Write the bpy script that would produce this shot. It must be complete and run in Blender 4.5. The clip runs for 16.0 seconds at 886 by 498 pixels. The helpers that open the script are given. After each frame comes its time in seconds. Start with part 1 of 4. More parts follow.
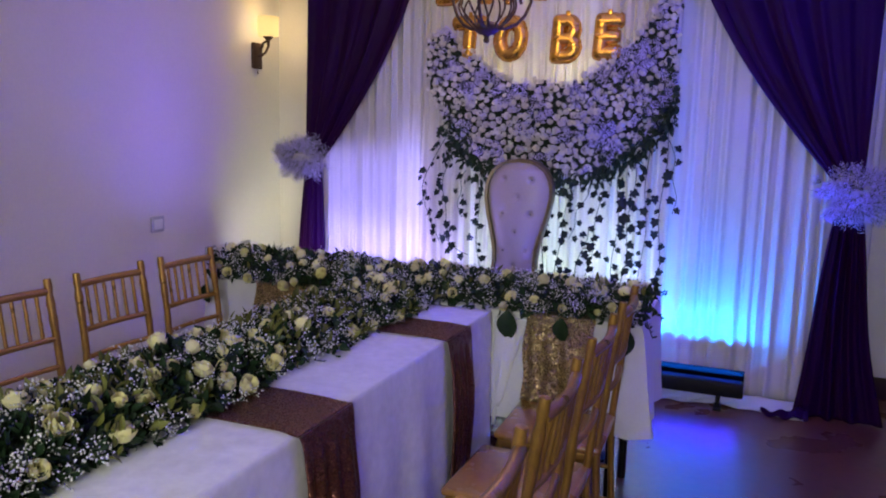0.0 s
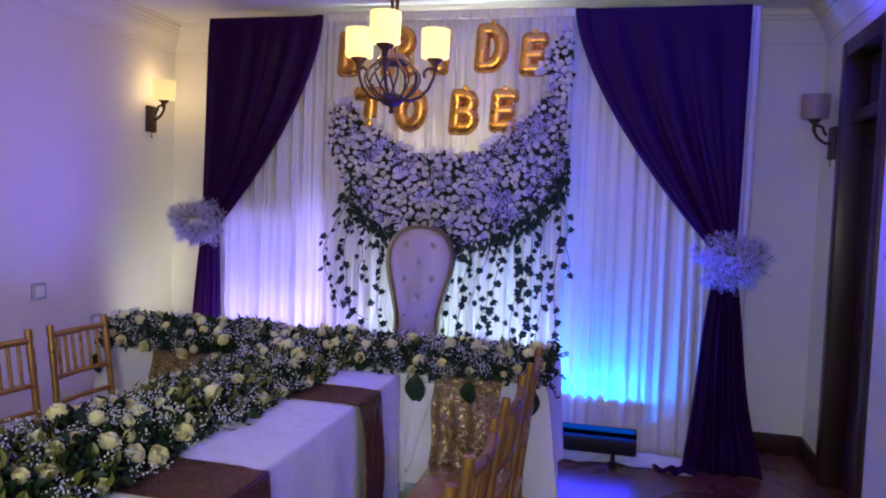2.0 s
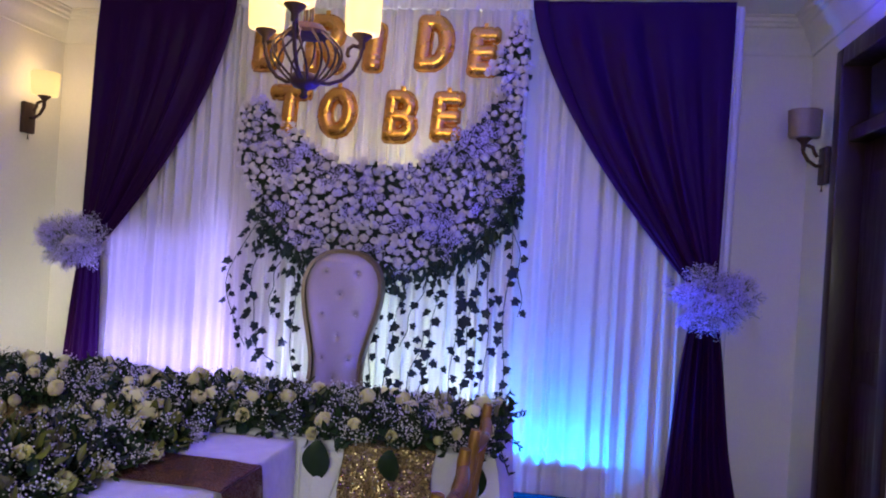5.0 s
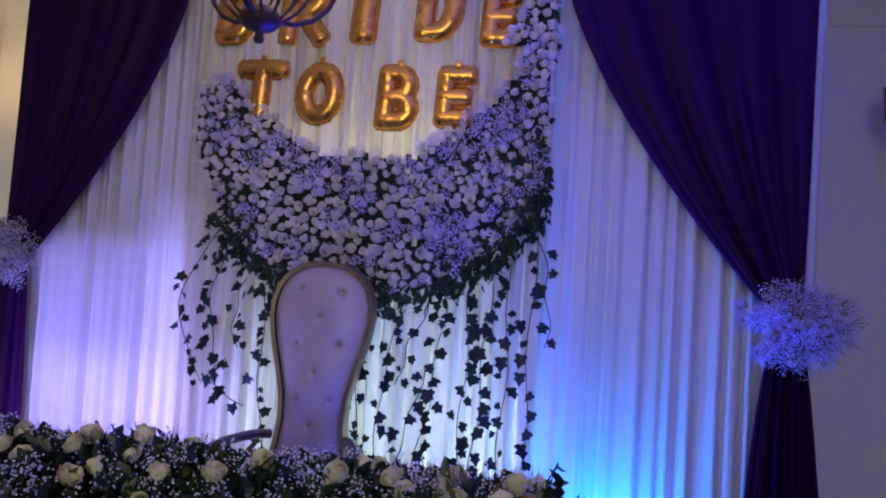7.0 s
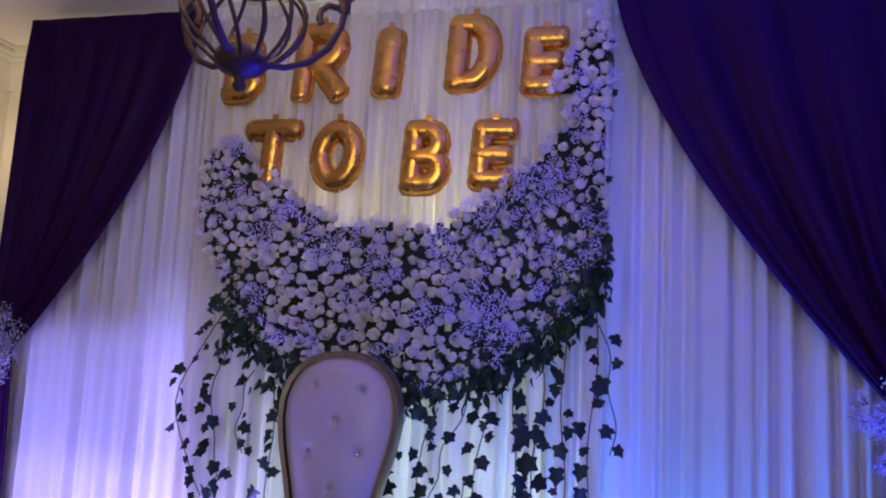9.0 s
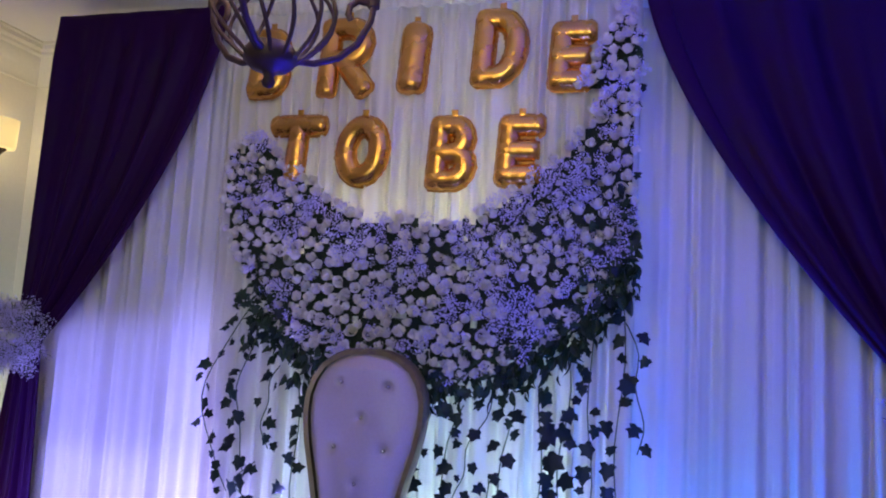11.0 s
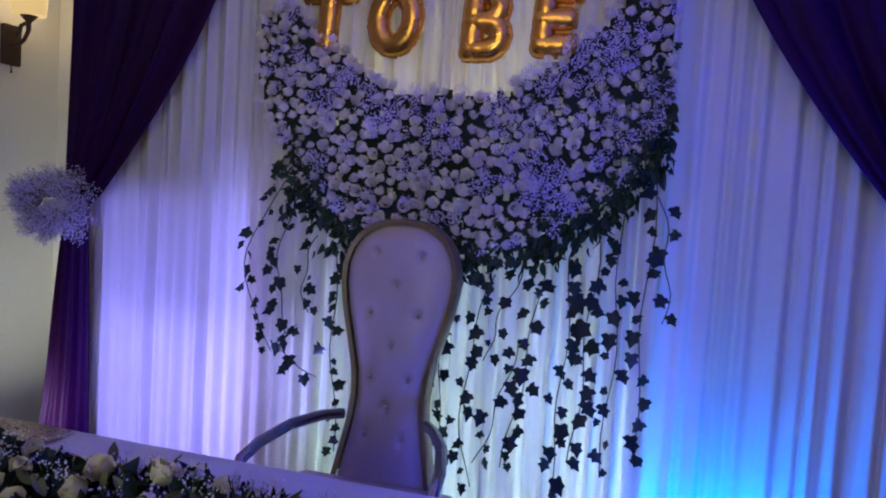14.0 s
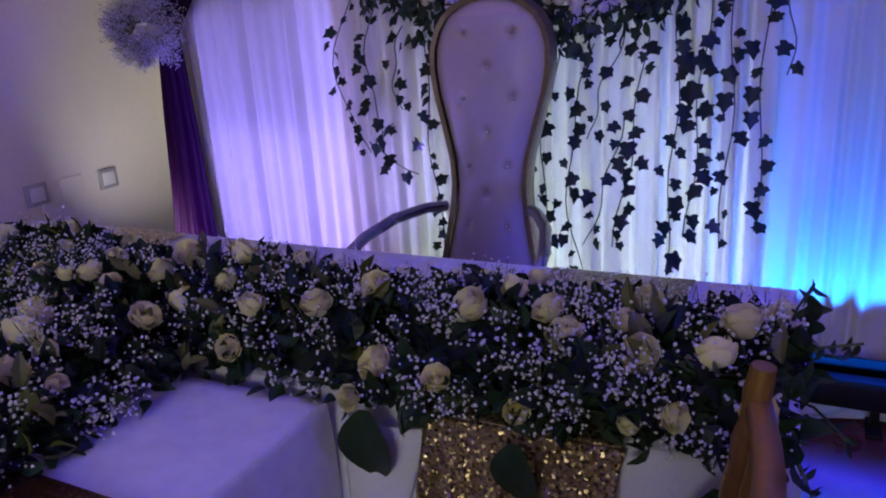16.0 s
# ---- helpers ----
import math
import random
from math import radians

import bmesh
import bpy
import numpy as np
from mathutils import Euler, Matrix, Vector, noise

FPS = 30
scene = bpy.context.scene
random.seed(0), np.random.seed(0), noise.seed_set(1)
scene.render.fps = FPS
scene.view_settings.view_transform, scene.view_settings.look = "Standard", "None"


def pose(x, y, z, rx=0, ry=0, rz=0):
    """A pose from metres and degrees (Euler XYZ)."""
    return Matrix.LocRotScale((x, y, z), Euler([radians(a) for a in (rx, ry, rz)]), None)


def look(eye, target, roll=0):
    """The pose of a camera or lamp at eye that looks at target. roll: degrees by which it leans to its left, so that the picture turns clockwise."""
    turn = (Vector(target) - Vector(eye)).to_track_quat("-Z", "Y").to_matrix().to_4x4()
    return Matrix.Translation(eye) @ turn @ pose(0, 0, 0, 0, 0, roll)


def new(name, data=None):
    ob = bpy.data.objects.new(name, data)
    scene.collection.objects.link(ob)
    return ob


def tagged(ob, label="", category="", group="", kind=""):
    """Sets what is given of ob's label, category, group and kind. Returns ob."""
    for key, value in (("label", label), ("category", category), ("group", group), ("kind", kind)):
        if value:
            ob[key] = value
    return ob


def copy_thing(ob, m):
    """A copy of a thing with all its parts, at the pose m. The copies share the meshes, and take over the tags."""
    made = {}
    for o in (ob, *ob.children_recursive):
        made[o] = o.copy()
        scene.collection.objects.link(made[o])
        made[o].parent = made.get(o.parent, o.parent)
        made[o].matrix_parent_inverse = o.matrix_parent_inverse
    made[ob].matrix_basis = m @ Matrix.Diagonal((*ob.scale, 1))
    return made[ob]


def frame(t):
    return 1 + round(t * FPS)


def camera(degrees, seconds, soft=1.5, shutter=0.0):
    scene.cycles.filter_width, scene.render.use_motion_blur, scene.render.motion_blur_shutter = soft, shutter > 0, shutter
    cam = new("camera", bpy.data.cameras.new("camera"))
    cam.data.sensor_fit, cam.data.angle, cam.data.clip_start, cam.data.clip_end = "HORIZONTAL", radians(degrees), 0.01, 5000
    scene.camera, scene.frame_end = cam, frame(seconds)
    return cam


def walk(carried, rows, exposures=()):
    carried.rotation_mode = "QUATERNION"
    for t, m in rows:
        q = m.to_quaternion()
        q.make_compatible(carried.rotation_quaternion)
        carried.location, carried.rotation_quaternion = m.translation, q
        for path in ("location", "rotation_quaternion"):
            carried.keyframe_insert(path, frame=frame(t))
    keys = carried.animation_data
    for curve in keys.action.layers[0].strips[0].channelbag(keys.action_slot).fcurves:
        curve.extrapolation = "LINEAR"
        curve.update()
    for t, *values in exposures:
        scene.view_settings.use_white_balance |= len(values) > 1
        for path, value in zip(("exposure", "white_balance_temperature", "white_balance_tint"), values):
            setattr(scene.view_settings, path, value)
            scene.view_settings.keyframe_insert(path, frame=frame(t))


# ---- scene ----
cam = camera(61.1, 16.0, 2.0)

PATH = [
    (0, (0.998, -4.175, 1.382), (0.255, -2.343, 1.08), 1.4),
    (0.5, (0.975, -4.204, 1.378), (0.439, -2.281, 1.254), 3.7),
    (1, (0.961, -4.226, 1.379), (0.464, -2.291, 1.28), 4.4),
    (1.5, (0.949, -4.233, 1.377), (0.472, -2.294, 1.263), 2.9),
    (2, (0.948, -4.238, 1.378), (0.473, -2.299, 1.261), 2.1),
    (2.5, (0.942, -4.24, 1.379), (0.458, -2.304, 1.244), 1.4),
    (3, (0.939, -4.18, 1.38), (0.462, -2.244, 1.229), 0.4),
    (3.5, (0.938, -4.037, 1.385), (0.476, -2.096, 1.245), 0.9),
    (4, (0.947, -3.904, 1.359), (0.504, -1.962, 1.182), 2.0),
    (4.5, (0.898, -3.725, 1.318), (0.533, -1.77, 1.106), 2.7),
    (5, (0.854, -3.553, 1.278), (0.52, -1.581, 1.285), 3.6),
    (7.5, (0.716, -2.703, 1.22), (0.36, -0.737, 1.305), 3.5),
    (8, (0.718, -2.59, 1.24), (0.351, -0.628, 1.355), 3.3),
    (8.5, (0.659, -2.477, 1.251), (0.279, -0.525, 1.468), 3.2),
    (9, (0.66, -2.413, 1.313), (0.193, -0.483, 1.552), 2.9),
    (11.5, (0.635, -2.405, 1.32), (0.106, -0.489, 1.536), 3.5),
    (12, (0.637, -2.412, 1.321), (0.09, -0.499, 1.529), 3.9),
    (12.5, (0.637, -2.421, 1.332), (0.093, -0.506, 1.514), 4.2),
    (13, (0.636, -2.425, 1.319), (0.067, -0.512, 1.44), 4.3),
    (13.5, (0.639, -2.435, 1.341), (0.058, -0.521, 1.324), 4.1),
    (14, (0.632, -2.445, 1.33), (0.06, -0.533, 1.199), 3.7),
    (14.5, (0.651, -2.438, 1.268), (0.049, -0.542, 1.063), 3.5),
    (15, (0.662, -2.424, 1.245), (0.011, -0.558, 0.94), 1.9),
    (15.5, (0.675, -2.392, 1.228), (-0.074, -0.605, 0.733), -1.6),
    (16, (0.695, -2.342, 1.222), (-0.157, -0.637, 0.615), -3.7),
]
walk(cam, [(t, look(eye, target, roll)) for t, eye, target, roll in PATH],
     [(0, -0.06, 6400, 6), (1, -0.06, 6000, 10), (5, -0.02, 6200, 10), (7.5, -0.50, 5900, 9), (8.5, -0.50, 5900, 12), (9, -0.38, 6000, 10), (11.5, -0.30, 5600, 1),
      (12.5, -0.34, 5600, 1), (14, -0.80, 5500, 6), (15, -1.18, 5050, 44), (15.5, -1.12, 5050, 44), (16, -0.80, 6000, 22)])

# ---- light ----
world = bpy.data.worlds.new("world")
scene.world = world
world.use_nodes = True
world.node_tree.nodes["Background"].inputs[0].default_value = (0.30, 0.32, 0.42, 1)
world.node_tree.nodes["Background"].inputs[1].default_value = 0.025

XL, XR, YB, YF, ZC = -2.15, 1.985, 0.42, -5.6, 2.53   # room: left, right, back, front walls, ceiling


def area_lamp(name, eye, target, sx, sy, watts, color, spread=180):
    d = bpy.data.lights.new(name, "AREA")
    d.shape, d.size, d.size_y, d.energy, d.color = "RECTANGLE", sx, sy, watts, color
    d.spread = radians(spread)
    o = new(name, d)
    o.matrix_world = look(eye, target)
    return o


def bulb(name, at, watts, color, radius=0.03):
    d = bpy.data.lights.new(name, "POINT")
    d.energy, d.color, d.shadow_soft_size = watts, color, radius
    o = new(name, d)
    o.location = at
    return o


WARM = (1.0, 0.72, 0.38)
# daylight through the window in the wall behind the camera
area_lamp("window_light", (0.85, YF + 0.06, 1.55), (-0.35, -1.6, 0.6), 1.4, 1.25, 18, (1.0, 0.97, 0.86), 108)
# stage wash bars on the floor in front of the drapes
area_lamp("blue_wash", (0.825, -0.132, 0.168), (0.825, 0.02, 0.56), 0.44, 0.007, 14.0, (0.01, 0.20, 1.0), 120)
area_lamp("blue_wash", (0.85, -0.16, 0.190), (1.20, -1.6, 2.6), 0.45, 0.03, 62, (0.05, 0.022, 1.0), 78)
area_lamp("blue_wash", (0.78, -0.185, 0.15), (0.72, -1.2, 0.02), 0.5, 0.02, 1.0, (0.035, 0.016, 1.0), 120)
# This one is a fill lamp, added only to brighten the left corner wall
area_lamp("corner_fill", (-1.54, -0.33, 0.245), (-2.0, 0.30, 0.95), 0.08, 0.03, 1.8, (1.0, 0.97, 0.82), 80)
area_lamp("violet_wash", (-1.10, -0.44, 0.245), (-2.1, -1.0, 1.95), 0.5, 0.03, 3.4, (0.17, 0.09, 1.0), 60)
area_lamp("violet_wash", (-0.62, -0.36, 0.245), (-0.35, -0.10, 1.6), 0.30, 0.04, 4.0, (0.30, 0.24, 1.0), 80)
# white uplight on the floor behind the pleated panel, warm batten hung behind the flowers
area_lamp("panel_uplight", (0.0, 0.15, 0.16), (0.0, -0.04, 0.42), 0.95, 0.03, 84, (0.52, 0.76, 1.0), 70)
area_lamp("panel_batten_light", (-0.10, 0.11, 1.42), (-0.10, -0.055, 1.78), 0.75, 0.02, 4.6, (1.0, 0.92, 0.70), 80)

# unseen helper lamps for the drapes' stepped light: place, lit field on the drapes (left, right, top), watts, colour
HOODED_HELPERS = [(-1.22, -0.97, 0.50, -1.62, -0.74, 1.31, 14.0, (0.32, 0.25, 1.0)),
          (-0.93, -0.97, 0.50, -1.02, -0.76, 1.49, 10.0, (0.42, 0.34, 1.0)),
          (-1.07, -0.80, 0.36, -1.58, -0.50, 0.83, 6.0, (0.52, 0.42, 1.0)),
          (0.34, -0.97, 0.50, 0.62, 0.79, 1.345, 4.0, (0.10, 0.11, 1.0)),
          (0.46, -0.97, 0.50, 0.78, 1.38, 1.78, 7.0, (0.10, 0.11, 1.0))]
for hx, hy, hz, x0, x1, top, watts, color in HOODED_HELPERS:
    area_lamp("helper_wash", (hx, hy, hz), ((x0 + x1) / 2, 0, top * 0.6), 0.014, 0.014, watts, color, 150)


# ---- mesh helpers ----
class Build:
    """Verts and faces gathered for one mesh."""

    def __init__(self):
        self.v, self.f = [], []

    def add(self, verts, faces, m=None):
        k = len(self.v)
        self.v += [tuple(m @ Vector(p)) if m is not None else tuple(p) for p in verts]
        self.f += [tuple(i + k for i in q) for q in faces]
        return self

    def grid(self, fn, nu, nv, close=False):
        k = len(self.v)
        cols = nu if close else nu + 1
        for j in range(nv + 1):
            for i in range(cols):
                self.v.append(tuple(fn(i / nu, j / nv)))
        for j in range(nv):
            for i in range(nu):
                a, b = i, (i + 1) % cols
                self.f.append((k + j * cols + a, k + j * cols + b, k + (j + 1) * cols + b, k + (j + 1) * cols + a))
        return self

    def tube(self, path, radius, n=8, flat=(1, 1)):
        """A round rod along a path; radius: one number or one for each point."""
        pts = [Vector(p) for p in path]
        rad = radius if isinstance(radius, (list, tuple)) else [radius] * len(pts)
        k = len(self.v)
        side = None
        for i, p in enumerate(pts):
            d = (pts[min(i + 1, len(pts) - 1)] - pts[max(i - 1, 0)]).normalized()
            if side is None:
                side = d.orthogonal().normalized() if abs(d.y) > 0.9 else Vector((0, 1, 0)).cross(d).normalized()
            side = (side - d * side.dot(d)).normalized()
            up = d.cross(side)
            for j in range(n):
                a = 2 * math.pi * j / n
                self.v.append(tuple(p + side * math.cos(a) * rad[i] * flat[0] + up * math.sin(a) * rad[i] * flat[1]))
        for i in range(len(pts) - 1):
            for j in range(n):
                a, b = k + i * n + j, k + i * n + (j + 1) % n
                self.f.append((a, b, b + n, a + n))
        self.f.append(tuple(k + j for j in reversed(range(n))))
        self.f.append(tuple(k + (len(pts) - 1) * n + j for j in range(n)))
        return self

    def lathe(self, profile, at=(0, 0, 0), n=20):
        x, y, z = at
        return self.grid(lambda u, v: (x + profile[round(v * (len(profile) - 1))][0] * math.cos(2 * math.pi * u),
                                       y + profile[round(v * (len(profile) - 1))][0] * math.sin(2 * math.pi * u),
                                       z + profile[round(v * (len(profile) - 1))][1]), n, len(profile) - 1, True)

    def box(self, lo, hi, bevel=0.004):
        lo, hi = Vector(lo), Vector(hi)
        b = bmesh.new()
        bmesh.ops.create_cube(b, size=1, matrix=Matrix.Translation((lo + hi) / 2) @ Matrix.Diagonal((*(hi - lo), 1)))
        if bevel:
            bmesh.ops.bevel(b, geom=b.edges[:], offset=bevel, segments=2, profile=0.5, affect="EDGES")
        b.verts.index_update()
        self.add([v.co[:] for v in b.verts], [[v.index for v in q.verts] for q in b.faces])
        b.free()
        return self

    def mesh(self, name, mat, smooth=True, shift=None, sharp=50):
        me = bpy.data.meshes.new(name)
        v = np.array(self.v, dtype=float).reshape(-1, 3)
        if shift is not None:
            v = v - np.array(shift)
        me.from_pydata(v.tolist(), [], self.f)
        me.materials.append(mat)
        if smooth:
            me.polygons.foreach_set("use_smooth", [True] * len(me.polygons))
            me.set_sharp_from_angle(angle=radians(sharp))
        me.update()
        return me


def root_of(o):
    while o.parent:
        o = o.parent
    return o


def thing(name, label, category, at=(0, 0, 0), group="", kind=""):
    o = new(name)
    o.location = at
    o.empty_display_size = 0.1
    return tagged(o, label, category, group, kind)


def part(name, b, mat, parent, label="", smooth=True, kind="", sharp=50):
    """Links a Build, given in world places, as one mesh under a thing or a part."""
    o = new(name, b.mesh(name, mat, smooth, root_of(parent).location, sharp))
    o.parent = parent
    return tagged(o, label, kind=kind)


def solo(name, b, mat, label, category="", group="", kind="", smooth=True):
    return tagged(new(name, b.mesh(name, mat, smooth)), label, category, group, kind)


def piece(name, me, parent, m):
    """One of many alike pieces that share a mesh, at the world pose m."""
    o = new(name, me)
    o.parent = parent
    o.matrix_basis = Matrix.Translation(-root_of(parent).location) @ m
    return o


def scatter(templates, poses):
    """All templates (verts, faces) at their poses (index, 4x4 array), gathered in one Build."""
    b = Build()
    vs, k = [], 0
    for i, m in poses:
        tv, tf = templates[i]
        p = tv @ m[:3, :3].T + m[:3, 3]
        vs.append(p)
        b.f += [tuple(a + k for a in q) for q in tf]
        k += len(tv)
    b.v = np.concatenate(vs).tolist() if vs else []
    return b


rng = np.random.default_rng(7)


def turned(axis_z, spin, size, at):
    """4x4 array: local z along axis_z, spun, scaled, at a place."""
    z = np.array(axis_z, float)
    z /= np.linalg.norm(z) + 1e-9
    h = np.array((0.0, 0.0, 1.0)) if abs(z[2]) < 0.9 else np.array((1.0, 0.0, 0.0))
    x = np.cross(h, z)
    x /= np.linalg.norm(x)
    y = np.cross(z, x)
    c, s = math.cos(spin), math.sin(spin)
    m = np.eye(4)
    m[:3, 0], m[:3, 1], m[:3, 2], m[:3, 3] = (x * c + y * s) * size, (y * c - x * s) * size, z * size, at
    return m


# ---- materials ----
def material(name, color, rough=0.6, metal=0.0, vary=0.12, scale=6.0, bump=0.0, bump_scale=60.0, per_object=0.0,
             per_island=0.0, sheen=0.0, through_light=0.0, coat=0.0, stretch=(1, 1, 1), rough_vary=0.1):
    """A surface with two scales of colour variation, uneven gloss and fine relief."""
    m = bpy.data.materials.new(name)
    m.use_nodes = True
    t = m.node_tree
    n, l = t.nodes, t.links
    p = n["Principled BSDF"]
    tc = n.new("ShaderNodeTexCoord")
    mp = n.new("ShaderNodeMapping")
    mp.inputs["Scale"].default_value = stretch
    l.new(tc.outputs["Object"], mp.inputs["Vector"])
    big, fine = n.new("ShaderNodeTexNoise"), n.new("ShaderNodeTexNoise")
    big.inputs["Scale"].default_value, fine.inputs["Scale"].default_value = scale, bump_scale
    big.inputs["Detail"].default_value, fine.inputs["Detail"].default_value = 5, 4
    l.new(mp.outputs[0], big.inputs["Vector"]), l.new(mp.outputs[0], fine.inputs["Vector"])
    add = n.new("ShaderNodeMath")
    add.operation = "ADD"
    l.new(big.outputs["Fac"], add.inputs[0]), l.new(fine.outputs["Fac"], add.inputs[1])
    val = n.new("ShaderNodeMapRange")
    val.inputs["From Min"].default_value, val.inputs["From Max"].default_value = 0.6, 1.4
    val.inputs["To Min"].default_value, val.inputs["To Max"].default_value = 1 - vary, 1 + vary
    l.new(add.outputs[0], val.inputs["Value"])
    last = val.outputs[0]
    for amount, node, socket in ((per_object, "ShaderNodeObjectInfo", "Random"), (per_island, "ShaderNodeNewGeometry", "Random Per Island")):
        if amount:
            r = n.new(node)
            k = n.new("ShaderNodeMapRange")
            k.inputs["To Min"].default_value, k.inputs["To Max"].default_value = 1 - amount, 1 + amount
            l.new(r.outputs[socket], k.inputs["Value"])
            mul = n.new("ShaderNodeMath")
            mul.operation = "MULTIPLY"
            l.new(last, mul.inputs[0]), l.new(k.outputs[0], mul.inputs[1])
            last = mul.outputs[0]
    hsv = n.new("ShaderNodeHueSaturation")
    hsv.inputs["Color"].default_value = (*color, 1)
    l.new(last, hsv.inputs["Value"])
    l.new(hsv.outputs[0], p.inputs["Base Color"])
    rv = n.new("ShaderNodeMapRange")
    rv.inputs["From Min"].default_value, rv.inputs["From Max"].default_value = 0.3, 0.7
    rv.inputs["To Min"].default_value, rv.inputs["To Max"].default_value = max(0.03, rough - rough_vary), min(1, rough + rough_vary)
    l.new(big.outputs["Fac"], rv.inputs["Value"])
    l.new(rv.outputs[0], p.inputs["Roughness"])
    p.inputs["Metallic"].default_value = metal
    p.inputs["Sheen Weight"].default_value = sheen
    p.inputs["Coat Weight"].default_value = coat
    if bump:
        b = n.new("ShaderNodeBump")
        b.inputs["Strength"].default_value, b.inputs["Distance"].default_value = bump, 0.004
        l.new(fine.outputs["Fac"], b.inputs["Height"])
        l.new(b.outputs[0], p.inputs["Normal"])
    if through_light:
        tr, mix = n.new("ShaderNodeBsdfTranslucent"), n.new("ShaderNodeMixShader")
        l.new(hsv.outputs[0], tr.inputs["Color"])
        mix.inputs[0].default_value = through_light
        l.new(p.outputs[0], mix.inputs[1]), l.new(tr.outputs[0], mix.inputs[2])
        l.new(mix.outputs[0], n["Material Output"].inputs["Surface"])
    return m


def sequin_material(name, color, color_2, scale=170, tilt=0.9):
    """Tiny round metal discs, each tilted its own way."""
    m = bpy.data.materials.new(name)
    m.use_nodes = True
    n, l = m.node_tree.nodes, m.node_tree.links
    p = n["Principled BSDF"]
    tc, vo = n.new("ShaderNodeTexCoord"), n.new("ShaderNodeTexVoronoi")
    vo.inputs["Scale"].default_value = scale
    l.new(tc.outputs["Object"], vo.inputs["Vector"])
    sub, sca, add, nor = [n.new("ShaderNodeVectorMath") for _ in range(4)]
    sub.operation, sca.operation, add.operation, nor.operation = "SUBTRACT", "SCALE", "ADD", "NORMALIZE"
    sub.inputs[1].default_value = (0.5, 0.5, 0.5)
    sca.inputs["Scale"].default_value = tilt
    geo = n.new("ShaderNodeNewGeometry")
    l.new(vo.outputs["Color"], sub.inputs[0]), l.new(sub.outputs[0], sca.inputs[0])
    l.new(sca.outputs[0], add.inputs[0]), l.new(geo.outputs["Normal"], add.inputs[1])
    l.new(add.outputs[0], nor.inputs[0]), l.new(nor.outputs[0], p.inputs["Normal"])
    sep, mix = n.new("ShaderNodeSeparateColor"), n.new("ShaderNodeMix")
    mix.data_type = "RGBA"
    l.new(vo.outputs["Color"], sep.inputs[0]), l.new(sep.outputs[0], mix.inputs["Factor"])
    mix.inputs["A"].default_value, mix.inputs["B"].default_value = (*color, 1), (*color_2, 1)
    l.new(mix.outputs["Result"], p.inputs["Base Color"])
    p.inputs["Metallic"].default_value, p.inputs["Roughness"].default_value = 0.85, 0.28
    return m


def glow_material(name, color, strength, rough=0.5, base=1.0):
    m = material(name, tuple(c * base for c in color), rough, vary=0.05, through_light=0.3)
    p = m.node_tree.nodes["Principled BSDF"]
    p.inputs["Emission Color"].default_value, p.inputs["Emission Strength"].default_value = (*color, 1), strength
    return m


M_WALL = material("wall_paint", (0.74, 0.69, 0.59), 0.75, vary=0.05, scale=1.5, bump=0.08, bump_scale=90)
M_CEIL = material("ceiling_paint", (0.78, 0.77, 0.74), 0.8, vary=0.03, scale=1.0, bump=0.05)
M_CORNICE = material("plaster_cornice", (0.74, 0.70, 0.60), 0.7, vary=0.05, bump=0.08)
M_FLOOR = material("polished_red_floor", (0.12, 0.035, 0.022), 0.30, vary=0.25, scale=2.5, bump=0.04, bump_scale=25, coat=0.4, rough_vary=0.08)
M_FLOOR.node_tree.nodes["Principled BSDF"].inputs["Coat Roughness"].default_value = 0.46
M_FLOOR.node_tree.nodes["Principled BSDF"].inputs["Specular IOR Level"].default_value = 0.5
M_WOOD = material("dark_stained_wood", (0.030, 0.011, 0.008), 0.4, vary=0.3, scale=8, bump=0.15, bump_scale=40, stretch=(6, 6, 0.6))
# near-black colour that stands in for the darkness of an unlit room
M_DARK = material("unlit_room_dark", (0.03, 0.025, 0.03), 0.8)
M_SHEER = material("white_sheer_cloth", (0.80, 0.79, 0.80), 0.8, vary=0.05, scale=5, bump=0.12, bump_scale=300, through_light=0.25, sheen=0.2)
M_PANEL = material("white_pleated_voile", (0.85, 0.82, 0.73), 0.8, vary=0.06, scale=8, bump=0.12, bump_scale=300, through_light=0.46, sheen=0.2)
M_PURPLE = material("deep_purple_satin", (0.020, 0.0008, 0.036), 0.55, vary=0.2, scale=6, bump=0.1, bump_scale=250)
M_CLOTH = material("white_table_linen", (0.73, 0.73, 0.72), 0.85, vary=0.13, scale=9, bump=0.35, bump_scale=35, sheen=0.15)
M_LACE = material("white_lace_cloth", (0.76, 0.77, 0.78), 0.85, vary=0.05, scale=12, bump=0.3, bump_scale=150)
M_GOLDSEQ = sequin_material("gold_sequins", (0.85, 0.66, 0.32), (0.10, 0.07, 0.03), 300, 1.2)
M_ROSESEQ = sequin_material("copper_rose_sequins", (0.26, 0.11, 0.08), (0.07, 0.03, 0.025), 340, 0.8)
M_ROSE = material("cream_rose_petals", (0.90, 0.86, 0.44), 0.85, vary=0.08, scale=25, per_object=0.14, through_light=0.15, sheen=0.2)
M_ROSE_W = material("white_rose_petals", (0.85, 0.82, 0.76), 0.9, vary=0.06, scale=25, per_object=0.10, through_light=0.12, sheen=0.2)
M_GYP = material("baby_breath_blossoms", (0.82, 0.81, 0.82), 0.7, vary=0.05, per_island=0.12)
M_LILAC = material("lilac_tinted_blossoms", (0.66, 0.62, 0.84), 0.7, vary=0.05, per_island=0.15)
M_STEM = material("thin_green_stems", (0.10, 0.14, 0.06), 0.7, vary=0.2)
M_LEAF = material("dark_green_leaves", (0.016, 0.036, 0.016), 0.45, vary=0.2, scale=20, per_island=0.45, bump=0.1)
